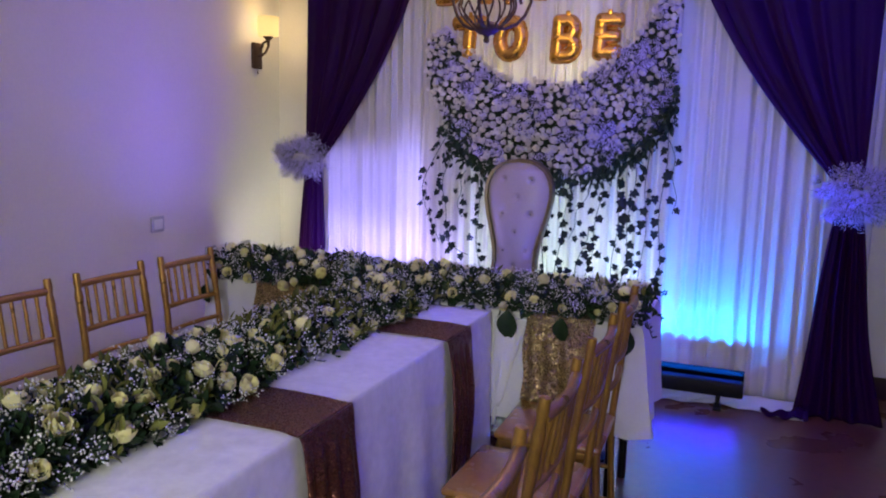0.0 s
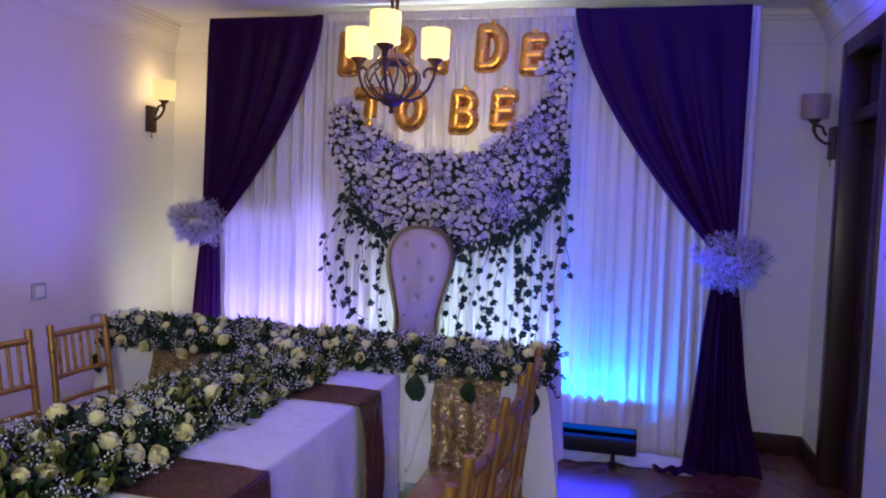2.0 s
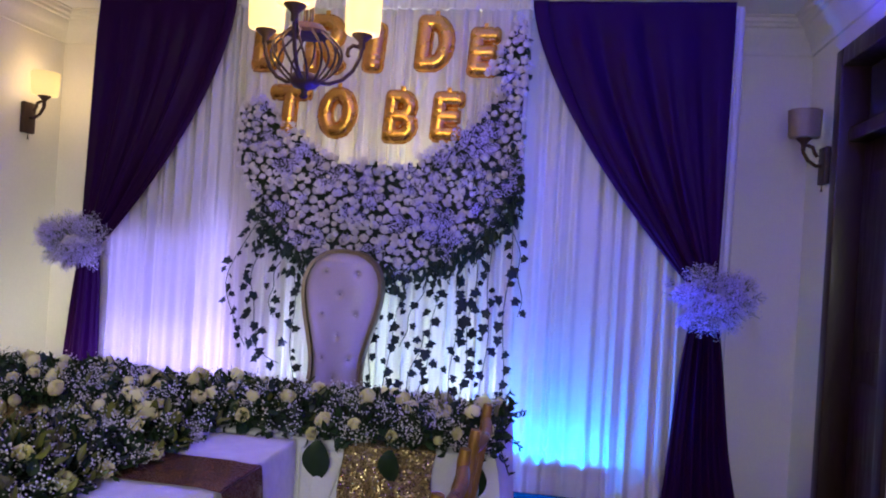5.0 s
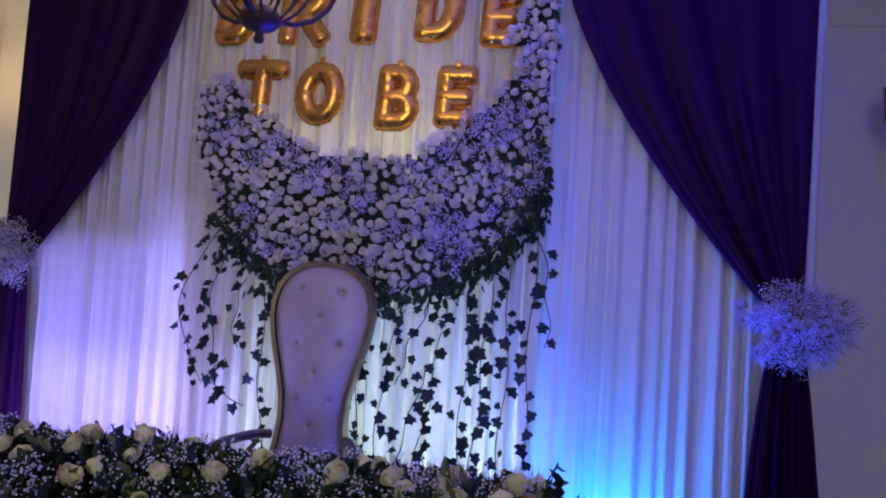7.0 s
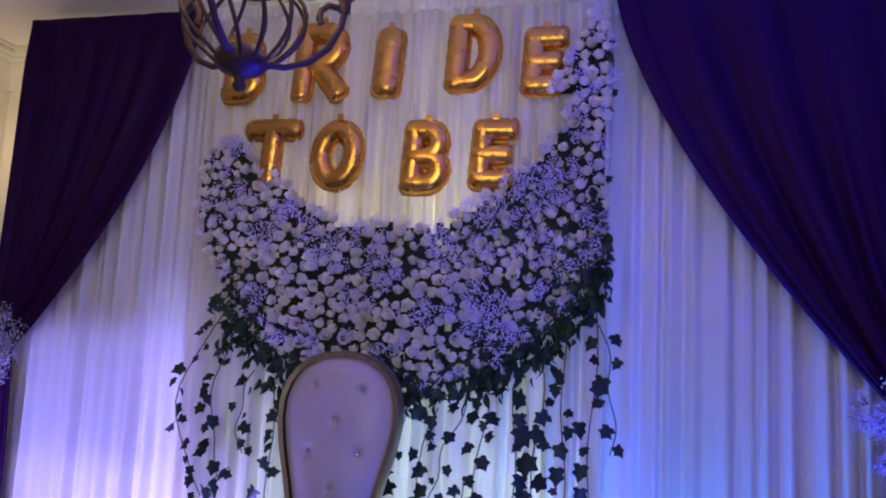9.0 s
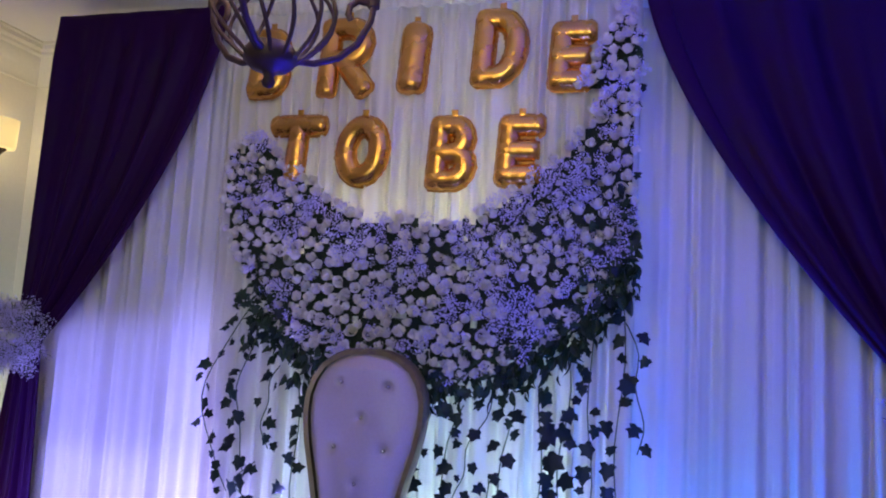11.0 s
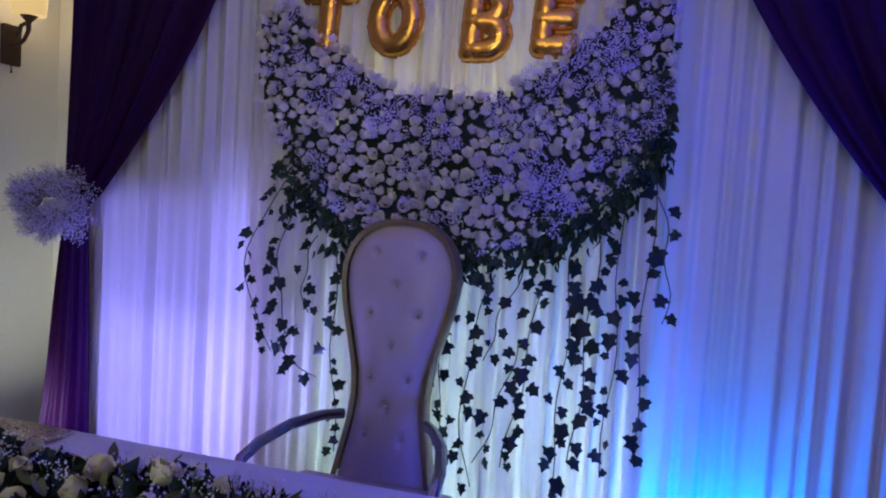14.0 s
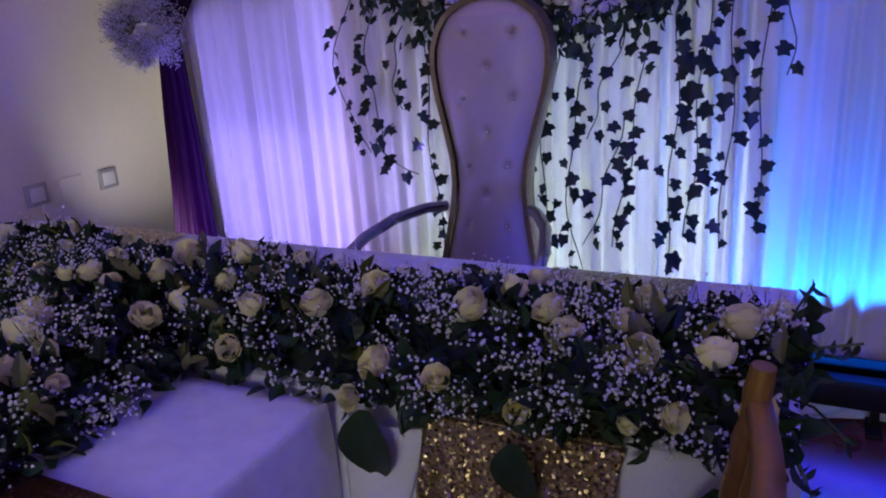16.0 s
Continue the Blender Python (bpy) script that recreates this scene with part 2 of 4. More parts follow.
M_SPRIG = material("fresh_green_sprigs", (0.13, 0.14, 0.026), 0.5, vary=0.2, scale=20, per_island=0.4)
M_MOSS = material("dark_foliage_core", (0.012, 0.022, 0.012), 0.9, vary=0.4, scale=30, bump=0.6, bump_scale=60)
M_IVY = material("ivy_leaves", (0.008, 0.021, 0.015), 0.4, vary=0.2, scale=25, per_object=0.4, bump=0.1)
M_GOLDCHAIR = material("gold_painted_wood", (0.36, 0.20, 0.048), 0.38, metal=0.55, vary=0.2, scale=14, bump=0.12, bump_scale=90, rough_vary=0.12)
M_SEAT = material("brown_varnished_seat", (0.34, 0.17, 0.05), 0.25, vary=0.2, scale=9, bump=0.05, coat=0.4)
M_FOIL = material("gold_foil", (0.76, 0.41, 0.07), 0.27, metal=1.0, vary=0.10, scale=10, bump=0.36, bump_scale=15, rough_vary=0.05)
M_SEAM = material("crimped_foil_edge", (0.42, 0.20, 0.035), 0.45, metal=0.9, vary=0.2, scale=30, bump=0.3, bump_scale=90)
M_IRON = material("bronze_brown_iron", (0.055, 0.028, 0.018), 0.55, metal=0.3, vary=0.25, scale=20, bump=0.1)
M_SHADE_ON = glow_material("lit_cream_glass", (1.0, 0.76, 0.35), 0.85, base=0.40)
M_SHADE_OFF = material("unlit_cream_glass", (0.40, 0.31, 0.22), 0.4, vary=0.08, through_light=0.3)
M_VINYL = material("quilted_lilac_vinyl", (0.44, 0.38, 0.36), 0.42, vary=0.06, scale=6, bump=0.06, bump_scale=120)
M_THRONE = material("antique_gold_frame", (0.29, 0.23, 0.14), 0.42, metal=0.85, vary=0.2, scale=15, bump=0.08)
M_ARM = material("smoky_chrome", (0.30, 0.28, 0.30), 0.22, metal=0.9, vary=0.1)
M_STUD = material("crystal_button", (0.7, 0.66, 0.7), 0.1, metal=0.8)
M_BLACK = material("black_metal_housing", (0.010, 0.010, 0.012), 0.5, vary=0.2, bump=0.05)
M_LIP = material("matt_black_shield", (0.002, 0.002, 0.003), 0.95, vary=0.2)
M_LED = glow_material("blue_led_lens", (0.02, 0.12, 1.0), 0.14, 0.8, base=0.1)
M_LEDV = glow_material("violet_led_lens", (0.45, 0.25, 1.0), 4.0)
M_PLASTIC = material("white_plastic", (0.72, 0.71, 0.68), 0.35, vary=0.04)
M_CHROME = material("grey_metal_plate", (0.45, 0.45, 0.44), 0.35, metal=0.6)

for q in (M_IVY, M_LEAF):
    q.node_tree.nodes["Principled BSDF"].inputs["Specular IOR Level"].default_value = 0.3
M_BLACK.node_tree.nodes["Principled BSDF"].inputs["Specular IOR Level"].default_value = 0.2
M_LIP.node_tree.nodes["Principled BSDF"].inputs["Specular IOR Level"].default_value = 0.02
M_PURPLE.node_tree.nodes["Principled BSDF"].inputs["Specular IOR Level"].default_value = 0.10

# ---- room ----
def wall_box(name, lo, hi, mat, label, category="wall"):
    return solo(name, Build().box(lo, hi, 0), mat, label, category, kind="structure", smooth=False)


wall_box("floor", (XL - 0.2, YF - 0.2, -0.12), (XR + 1.4, YB + 0.2, 0), M_FLOOR, "dark red-brown polished floor reflecting blue light", "floor")
wall_box("ceiling", (XL - 0.2, YF - 0.2, ZC), (XR + 1.4, YB + 0.2, ZC + 0.12), M_CEIL, "white plaster ceiling washed in blue and violet light", "ceiling")
wall_box("wall_north", (XL - 0.2, YB, 0), (XR + 1.4, YB + 0.18, ZC), M_WALL, "cream painted back wall behind the drapes")
wall_box("wall_west", (XL - 0.18, YF, 0), (XL, YB, ZC), M_WALL, "cream painted wall lit violet and warm yellow")
# wall with the doorway
DY0, DY1, DZ = -0.66, -0.04, 2.22
eb = Build()
eb.box((XR, YF, 0), (XR + 0.16, DY0, ZC), 0).box((XR, DY1, 0), (XR + 0.16, YB, ZC), 0).box((XR, DY0, DZ), (XR + 0.16, DY1, ZC), 0)
solo("wall_east", eb, M_WALL, "cream painted wall with a dark doorway", "wall", kind="structure", smooth=False)
# unseen closing wall, its darkness put into the colour
wall_box("wall_east_outer", (XR + 1.3, YF, 0), (XR + 1.4, YB, ZC), M_DARK, "unseen near-black wall standing in for the unlit space beyond the doorway")
# wall behind the camera with its window opening
sb = Build()
WX0, WX1, WZ0, WZ1 = 0.10, 1.60, 0.85, 2.2
sb.box((XL, YF - 0.18, 0), (WX0, YF, ZC), 0).box((WX1, YF - 0.18, 0), (XR + 1.4, YF, ZC), 0)
sb.box((WX0, YF - 0.18, 0), (WX1, YF, WZ0), 0).box((WX0, YF - 0.18, WZ1), (WX1, YF, ZC), 0)
solo("wall_south", sb, M_WALL, "cream painted wall with a wide window", "wall", kind="structure", smooth=False)

# cornice: stepped plaster profile along the walls
PROFILE = [(0.0, -0.17), (0.014, -0.17), (0.014, -0.145), (0.024, -0.132), (0.028, -0.115), (0.04, -0.105), (0.055, -0.088), (0.066, -0.066),
           (0.07, -0.052), (0.088, -0.048), (0.092, -0.034), (0.11, -0.028), (0.114, -0.010), (0.13, -0.008), (0.13, 0.0)]


def cornice(name, a, b, out):
    a, b, out = Vector(a), Vector(b), Vector(out)
    k = len(PROFILE) - 1
    bb = Build().grid(lambda u, v: a.lerp(b, u) + out * PROFILE[round(v * k)][0] + Vector((0, 0, ZC + PROFILE[round(v * k)][1])), 1, k)
    solo(name, bb, M_CORNICE, "cream stepped plaster cornice under the ceiling", "cornice", kind="structure")


cornice("cornice_west", (XL, YF, 0), (XL, YB, 0), (1, 0, 0))
cornice("cornice_north", (XL, YB, 0), (XR, YB, 0), (0, -1, 0))
cornice("cornice_east", (XR, YF, 0), (XR, YB, 0), (-1, 0, 0))


def baseboard(name, lo, hi):
    solo(name, Build().box(lo, hi, 0.006), M_WOOD, "dark red-brown wooden baseboard", "baseboard", kind="structure")


baseboard("baseboard_west", (XL, YF, 0), (XL + 0.018, YB, 0.13))
baseboard("baseboard_north", (XL + 0.018, YB - 0.018, 0), (XR - 0.018, YB, 0.12))
baseboard("baseboard_east", (XR - 0.018, DY1 + 0.06, 0), (XR, YB, 0.12))
baseboard("baseboard_east", (XR - 0.018, YF, 0), (XR, DY0 - 0.06, 0.12))

# doorway: dark frame with a transom bar and a dark leaf set back
door = thing("door_1", "dark brown wooden door in a deep frame with a transom", "door", (XR + 0.05, (DY0 + DY1) / 2, 0), kind="structure")
for y in (DY0 - 0.05, DY1 - 0.03):
    part("door_jamb", Build().box((XR - 0.02, y, 0), (XR + 0.16, y + 0.08, DZ + 0.05), 0.006), M_WOOD, door)
part("door_head", Build().box((XR - 0.02, DY0 + 0.03, DZ - 0.03), (XR + 0.16, DY1 - 0.03, DZ + 0.05), 0.006), M_WOOD, door)
part("transom_bar", Build().box((XR + 0.02, DY0 + 0.03, 1.86), (XR + 0.12, DY1 - 0.03, 1.92), 0.006), M_WOOD, door)
leaf = part("door_leaf", Build().box((XR + 0.09, DY0 + 0.03, 0.01), (XR + 0.13, DY1 - 0.03, 1.86), 0.004), M_WOOD, door)
for z0, z1 in ((0.15, 0.85), (0.98, 1.72)):
    part("door_panel", Build().box((XR + 0.078, DY0 + 0.14, z0), (XR + 0.095, DY1 - 0.14, z1), 0.008), M_WOOD, leaf)
# pane coloured near-black in place of the unlit space behind it
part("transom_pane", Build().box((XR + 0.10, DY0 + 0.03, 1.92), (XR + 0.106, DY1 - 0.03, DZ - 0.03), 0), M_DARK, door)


def wall_plate(name, at, out, label, w=0.10, h=0.09):
    """A wall switch or socket plate: frame, rocker."""
    x, y, z = at
    s = out
    t = thing(name, label, "switch" if "switch" in name else "socket", at)
    part("plate", Build().box((min(x, x + s * 0.012), y - w / 2, z - h / 2), (max(x, x + s * 0.012), y + w / 2, z + h / 2), 0.004), M_WALL if name == "blank_plate" else M_CHROME, t)
    if name == "blank_plate":
        return t
    part("rocker", Build().box((min(x + s * 0.010, x + s * 0.018), y - w * 0.32, z - h * 0.32), (max(x + s * 0.010, x + s * 0.018), y + w * 0.32, z + h * 0.32), 0.003), M_PLASTIC, t)
    return t


wall_plate("light_switch", (XL, -0.816, 0.83), 1, "grey and white light switch on the cream wall")
wall_plate("wall_socket", (XL, -0.36, 0.60), 1, "grey framed wall socket above the table end")
wall_plate("wall_socket", (XL, 0.0, 0.59), 1, "grey framed wall socket near the drape")
wall_plate("blank_plate", (XL, -0.19, 0.60), 1, "cream blank cover plate between two sockets", 0.12, 0.08)
wall_plate("light_switch", (XR, -0.86, 1.27), -1, "white light switch beside the doorway")


# ---- drapes ----
def cloth_sheet(b, x0, x1, z0, z1, y, folds, depth, seed, nu=160, nv=24, flare=0.0):
    r = np.random.default_rng(seed)
    ph, am = r.uniform(0, 6.28, 5), r.uniform(0.5, 1.0, 5)

    def fn(u, v):
        w = u + 0.012 * math.sin(7 * u * math.pi + ph[0])
        s = math.sin(2 * math.pi * folds * w + ph[1] + 0.5 * math.sin(3 * v + ph[2])) * am[0]
        s += 0.5 * math.sin(2 * math.pi * folds * 1.73 * w + ph[3] + v) * am[1] + 0.35 * math.sin(2 * math.pi * folds * 0.41 * w + ph[4])
        return (x0 + (x1 - x0) * u + flare * (1 - v) * (u - 0.5), y + depth * s * (0.75 + 0.25 * (1 - v)), z0 + (z1 - z0) * v)
    return b.grid(fn, nu, nv)


def thicken(o, t=0.002):
    m = o.modifiers.new("cloth", "SOLIDIFY")
    m.thickness, m.offset = t, 0
    return o


ZT = 2.452
rail = thing("backdrop_stand", "white metal drape rail spanning the backdrop", "stand", (-0.05, 0.03, 0))
part("rail", Build().tube([(-1.62, 0.03, ZT + 0.01), (1.56, 0.03, ZT + 0.01)], 0.016, 10), M_PLASTIC, rail)
for x in (-1.615, 1.555):
    part("upright", Build().tube([(x, 0.03, 0), (x, 0.03, ZT + 0.02)], 0.018, 10), M_PLASTIC, rail)



def hung_drape(name, label, x0, x1, z1, y, folds, depth, seed, nu, mat, group=""):
    """A drape in parts: the hanging cloth and the stitched heading at its top."""
    t = thing(name, label, "curtain", ((x0 + x1) / 2, y, 0), group)
    thicken(part("cloth", cloth_sheet(Build(), x0, x1, 0.006, z1 - 0.05, y, folds, depth, seed, nu), mat, t))
    thicken(part("heading", cloth_sheet(Build(), x0, x1, z1 - 0.049, z1, y - 0.003, folds * 2, depth * 0.2, seed + 20, nu, 3), mat, t, "gathered heading stitched along the rail"))
    return t


hung_drape("white_drape", "white sheer drape with soft vertical folds lit violet", -1.605, -0.79, ZT, 0.0, 10, 0.024, 1, 200, M_SHEER, "white drapes")
hung_drape("white_drape", "white sheer drape with soft vertical folds lit bright blue", 0.58, 1.54, ZT, 0.0, 14, 0.013, 2, 260, M_SHEER, "white drapes")
panel = hung_drape("pleated_panel", "narrowly pleated white voile panel behind the balloons", -0.83, 0.615, ZT + 0.024, -0.055, 24, 0.020, 3, 320, M_PANEL)
# gathered folds where the panel's cloth lies double
fold_rng = np.random.default_rng(31)
folds = Build()
for i in range(30):
    fx, fw, lean_x = -0.81 + 1.40 * (i + fold_rng.uniform(0.1, 0.9)) / 30, fold_rng.uniform(0.008, 0.022), fold_rng.uniform(-0.012, 0.012)
    folds.grid(lambda u, v, fx=fx, fw=fw, lean_x=lean_x: (fx + fw * (2 * u - 1) * (1 + 0.4 * math.sin(5 * v + fx * 9)) + lean_x * v, -0.030 + 0.004 * math.cos(3 * (2 * u - 1)), 0.01 + (ZT - 0.07) * v), 3, 14)
part("gathered_folds", folds, M_PANEL, panel, "doubled folds of voile behind the panel", kind="stuff")
# a strip of hem that lies on the floor by the light bar
thicken(solo("drape_hem", Build().grid(lambda u, v: (0.50 + 0.86 * u, -0.03 - 0.10 * v - 0.03 * math.sin(7 * u + 1) * v - 0.012 * math.sin(23 * u) * v, 0.006 + 0.05 * (1 - v) ** 2 + (0.012 + 0.012 * math.sin(5 * u)) * math.sin(19 * u + 4 * v) ** 2 * (1 - 0.7 * v)), 110, 12),
        M_SHEER, "crumpled white drape hem lying on the floor", "curtain"))


def swag(side, top_in, top_out, tie_in, tie_out, bot_in, bot_out, zt, zb=0.008):
    """A purple drape gathered to one side by a tie: tight at the tie, spread above and below."""
    ph = 1.3 if side < 0 else 0.4
    ztie = zt

    def edges(z):
        if z > ztie:
            k = (z - ztie) / (ZT + 0.006 - ztie)
            inn = tie_in + (top_in - tie_in) * (1 - (1 - min(1, k)) ** (1.62 if side < 0 else 1.5))
            out = tie_out + (top_out - tie_out) * k ** 0.8
        else:
            k = (ztie - z) / (ztie - zb)
            inn = tie_in + (bot_in - tie_in) * (k ** 0.9 + 0.05 * math.sin(6 * k))
            out = tie_out + (bot_out - tie_out) * (k ** 1.3 + 0.05 * math.sin(7 * k))
        return inn, out

    def fn(u, v):
        z = zb + (ZT + 0.006 - zb) * v
        inn, out = edges(z)
        d = abs(z - ztie)
        amp = max(0.12, min(1, (ZT - z) / 0.15)) * (0.009 + 0.011 * min(1, d / 0.5)) * (1 - max(0.0, min(1.0, (u - 0.84) / 0.06)))
        f = 0.8 * math.sin(2 * math.pi * (3.1 * u + 0.9 * u * u) + ph + 1.3 * v) + 0.35 * math.sin(2 * math.pi * (5.9 * u + 1.4 * u * u) + 2.1 * ph - 1.7 * v) + 0.8 * noise.noise(Vector((u * 9, v * 2.6, ph))) + 0.4 * noise.noise(Vector((u * 21, v * 4, ph + 3)))
        pinch = 0.03 * math.exp(-(d / 0.10) ** 2)
        return (out + (inn - out) * u, -0.085 - amp * f * (0.6 + 0.4 * math.sin(math.pi * u)) - pinch * math.sin(math.pi * u), z)
    return fn


for shape, x, label in ((swag(-1, -0.835, -1.580, -1.49, -1.610, -1.44, -1.75, 1.20), -1.5, "deep purple satin drape gathered by a white flower tie"),
                        (swag(1, 0.618, 1.512, 1.412, 1.500, 1.285, 1.69, 1.16), 1.4, "deep purple satin drape swept aside and tied with flowers")):
    drape = thing("purple_drape", label, "curtain", (x, -0.085, 0), "purple drapes")
    thicken(part("cloth", Build().grid(lambda u, v, g=shape: g(u * 0.925, v), 120, 100), M_PURPLE, drape), 0.003)

    def band_fn(u, v, g=shape):
        p = g(0.922 + 0.078 * u, v)
        return (p[0], p[1] - 0.006 - 0.010 * math.sin(math.pi * min(1, u * 0.8 + 0.1)), p[2])
    thicken(part("hem_band", Build().grid(band_fn, 6, 100), M_PURPLE, drape, "wide flat hem along the drape's edge"), 0.004)
thicken(solo("purple_hem", Build().grid(lambda u, v: (1.14 + 0.22 * u, -0.10 - (0.03 + 0.06 * u) * v - 0.03 * math.sin(5 * u), 0.010 + 0.035 * math.sin(math.pi * v) * (0.4 + u) + 0.008 * math.sin(17 * u + 2 * v)), 40, 12), M_PURPLE,
             "corner of purple satin trailing on the floor", "curtain"), 0.003)

# ---- flower and leaf shapes ----
def rose_shape(seed, closed=0.0):
    """A rose of unit radius: a bud and rings of cupped petals. closed: 0 open, 1 a tight bud."""
    r = np.random.default_rng(seed)
    b = Build()
    # coiled heart of the flower
    b.grid(lambda u, v: ((0.06 + 0.20 * u) * (0.85 + 0.25 * v) * math.cos(u * 15), (0.06 + 0.20 * u) * (0.85 + 0.25 * v) * math.sin(u * 15), 0.25 + 0.72 * v + 0.05 * math.sin(u * 30) * v), 30, 2)
    for n, r0, r1, h, lip in ((3, 0.26, 0.46, 1.02, 0.04), (4, 0.34, 0.64, 1.0, 0.08), (5, 0.40, 0.80, 0.90, 0.16), (5, 0.42, 0.98, 0.68, 0.26)):
        r1 = r1 * (1 - 0.22 * closed)
        h = h * (1 + 0.25 * closed)
        lip = lip * (1 - 0.7 * closed)
        a0 = r.uniform(0, 6.28)
        for i in range(n):
            a = a0 + 2 * math.pi * i / n + r.uniform(-0.15, 0.15)
            w = 2 * math.pi / n * 0.72
            dr, dh = r.uniform(0.92, 1.08), r.uniform(0.9, 1.1)

            def fn(u, v, a=a, w=w, r0=r0, r1=r1, h=h, lip=lip, dr=dr, dh=dh):
                s = 2 * u - 1
                ang = a + s * w * (0.55 + 0.45 * math.sin(math.pi * min(1, v * 0.75 + 0.1)))
                rad = (1 + 0.05 * math.sin(5 * s + a * 7) * v) * (r0 + (r1 - r0) * math.sin(v * math.pi / 2) ** 0.75 + lip * max(0, v - 0.7) * 1.5) * dr + 0.05 * s * s
                z = h * dh * v ** 0.9 * (1 - 0.16 * s * s) - 0.10 * max(0, v - 0.8) * lip * 20 * 0.25
                return (rad * math.cos(ang), rad * math.sin(ang), z)
            b.grid(fn, 4, 3)
    return b


def rosebud_shape(seed):
    """A half-open bud of unit radius for the dense flower wall: coiled heart, cupped petals with flared uneven lips."""
    r = np.random.default_rng(seed)
    b = Build()
    b.grid(lambda u, v: ((0.05 + 0.30 * u) * (0.8 + 0.3 * v) * math.cos(u * 11), (0.05 + 0.30 * u) * (0.8 + 0.3 * v) * math.sin(u * 11), 0.35 + (0.90 - 0.15 * u) * v), 16, 1)
    for n, r0, r1, h, lip in ((3, 0.30, 0.50, 1.22, 0.12), (3, 0.40, 0.66, 1.12, 0.30), (4, 0.45, 0.80, 0.90, 0.55)):
        a0 = r.uniform(0, 6.28)
        for i in range(n):
            a = a0 + 2 * math.pi * i / n + r.uniform(-0.25, 0.25)
            w = 2 * math.pi / n * 0.60
            hh, ll = h * r.uniform(0.85, 1.15), lip * r.uniform(0.5, 1.5)

            def fn(u, v, a=a, w=w, r0=r0, r1=r1, hh=hh, ll=ll):
                s = 2 * u - 1
                q = r0 + (r1 - r0) * math.sin(v * 1.5) + ll * max(0, v - 0.6) * (1 - 0.5 * s * s)
                ang = a + s * w * (1 - 0.35 * v * v)
                return (q * math.cos(ang), q * math.sin(ang), hh * v * (1 - 0.28 * s * s) - 0.5 * ll * max(0, v - 0.75))
            b.grid(fn, 4, 3)
    return b


def ivy_shape(seed):
    """A five-lobed leaf of unit length along local -y, folded at the midrib."""
    r = np.random.default_rng(seed)
    rim = [(0, 0.05), (0.22, 0.16), (0.46, 0.02), (0.34, -0.25), (0.52, -0.50), (0.25, -0.62), (0.0, -1.0)]
    rim = [(x * r.uniform(0.85, 1.15), y) for x, y in rim]
    pts = rim + [(-x * r.uniform(0.9, 1.1), y) for x, y in reversed(rim[1:-1])]
    b = Build()
    b.v = [(x, y, -0.30 * abs(x) + 0.12 * y * y) for x, y in pts] + [(0, -0.3, 0.04)]
    k = len(pts)
    b.f = [(i, (i + 1) % k, k) for i in range(k)]
    return b


def leaf_shape(wide=0.32, curl=0.18, nu=2, nv=4):
    """A pointed oval leaf of unit length along +z, cupped."""
    b = Build()
    return b.grid(lambda u, v: ((2 * u - 1) * wide * math.sin(math.pi * min(0.98, v * 0.94 + 0.04)) ** 0.8, curl * (2 * u - 1) ** 2 * math.sin(math.pi * v) - 0.35 * v * v, v), nu, nv)


def as_template(b):
    return np.array(b.v, float), [tuple(q) for q in b.f]


def blossom_shape():
    """A tiny rounded blossom, twelve faces."""
    v = [(0, 0, 1), (0, 0, -0.8)] + [(math.cos(i * 2 * math.pi / 6), math.sin(i * 2 * math.pi / 6), 0.15 * (-1) ** i) for i in range(6)]
    return np.array(v, float), [(0, 2 + i, 2 + (i + 1) % 6) for i in range(6)] + [(1, 2 + (i + 1) % 6, 2 + i) for i in range(6)]


ROSES = [rose_shape(s, c).mesh("rose", M_ROSE) for s, c in ((1, 0.6), (2, 0.8), (3, 1.0), (4, 0.7))]
BUDS = [rosebud_shape(s) for s in (5, 6, 7)]
BUD_MESHES = [b.mesh("rose", M_ROSE_W) for b in BUDS]
BUD_TEMPL = [as_template(b) for b in BUDS]
IVY_MESHES = [ivy_shape(s).mesh("leaf", M_IVY) for s in (1, 2, 3)]
LEAVES = [as_template(leaf_shape(0.30, 0.15)), as_template(leaf_shape(0.22, 0.1)), as_template(leaf_shape(0.40, 0.25))]
BLOSSOM = blossom_shape()
IVY_TEMPL = [as_template(ivy_shape(s)) for s in (4, 5)]


def matrix_of(m):
    return Matrix([list(row) for row in m])


def sprays(centers, normals, count, reach, size):
    """Baby's breath: blossoms in loose dome-shaped sprays, with thin stems. Returns blossoms and stems."""
    poses, stems = [], Build()
    for c, nrm in zip(centers, normals):
        c, nrm = np.array(c, float), np.array(nrm, float)
        nrm = nrm / np.linalg.norm(nrm)
        for i in range(count):
            d = rng.normal(size=3)
            d /= np.linalg.norm(d)
            d = d + nrm * 0.75
            p = c + d * reach * rng.uniform(0.45, 1.0)
            poses.append((0, turned(rng.normal(size=3), 0, size * rng.uniform(0.65, 1.3), p)))
            if i % 3 == 0:
                k = len(stems.v)
                q = c - nrm * reach * 0.3
                o = np.cross(p - q, rng.normal(size=3))
                o = o / (np.linalg.norm(o) + 1e-9) * 0.0007
                stems.v += [tuple(q - o), tuple(q + o), tuple(p + o), tuple(p - o)]
                stems.f.append((k, k + 1, k + 2, k + 3))
    return scatter([BLOSSOM], poses), stems


# ---- flower moon on the backdrop ----
MX, MZ, MR = -0.085, 1.87, 0.725     # outer round
IX, IZ, IR = -0.10, 2.30, 0.625      # inner round that is left open


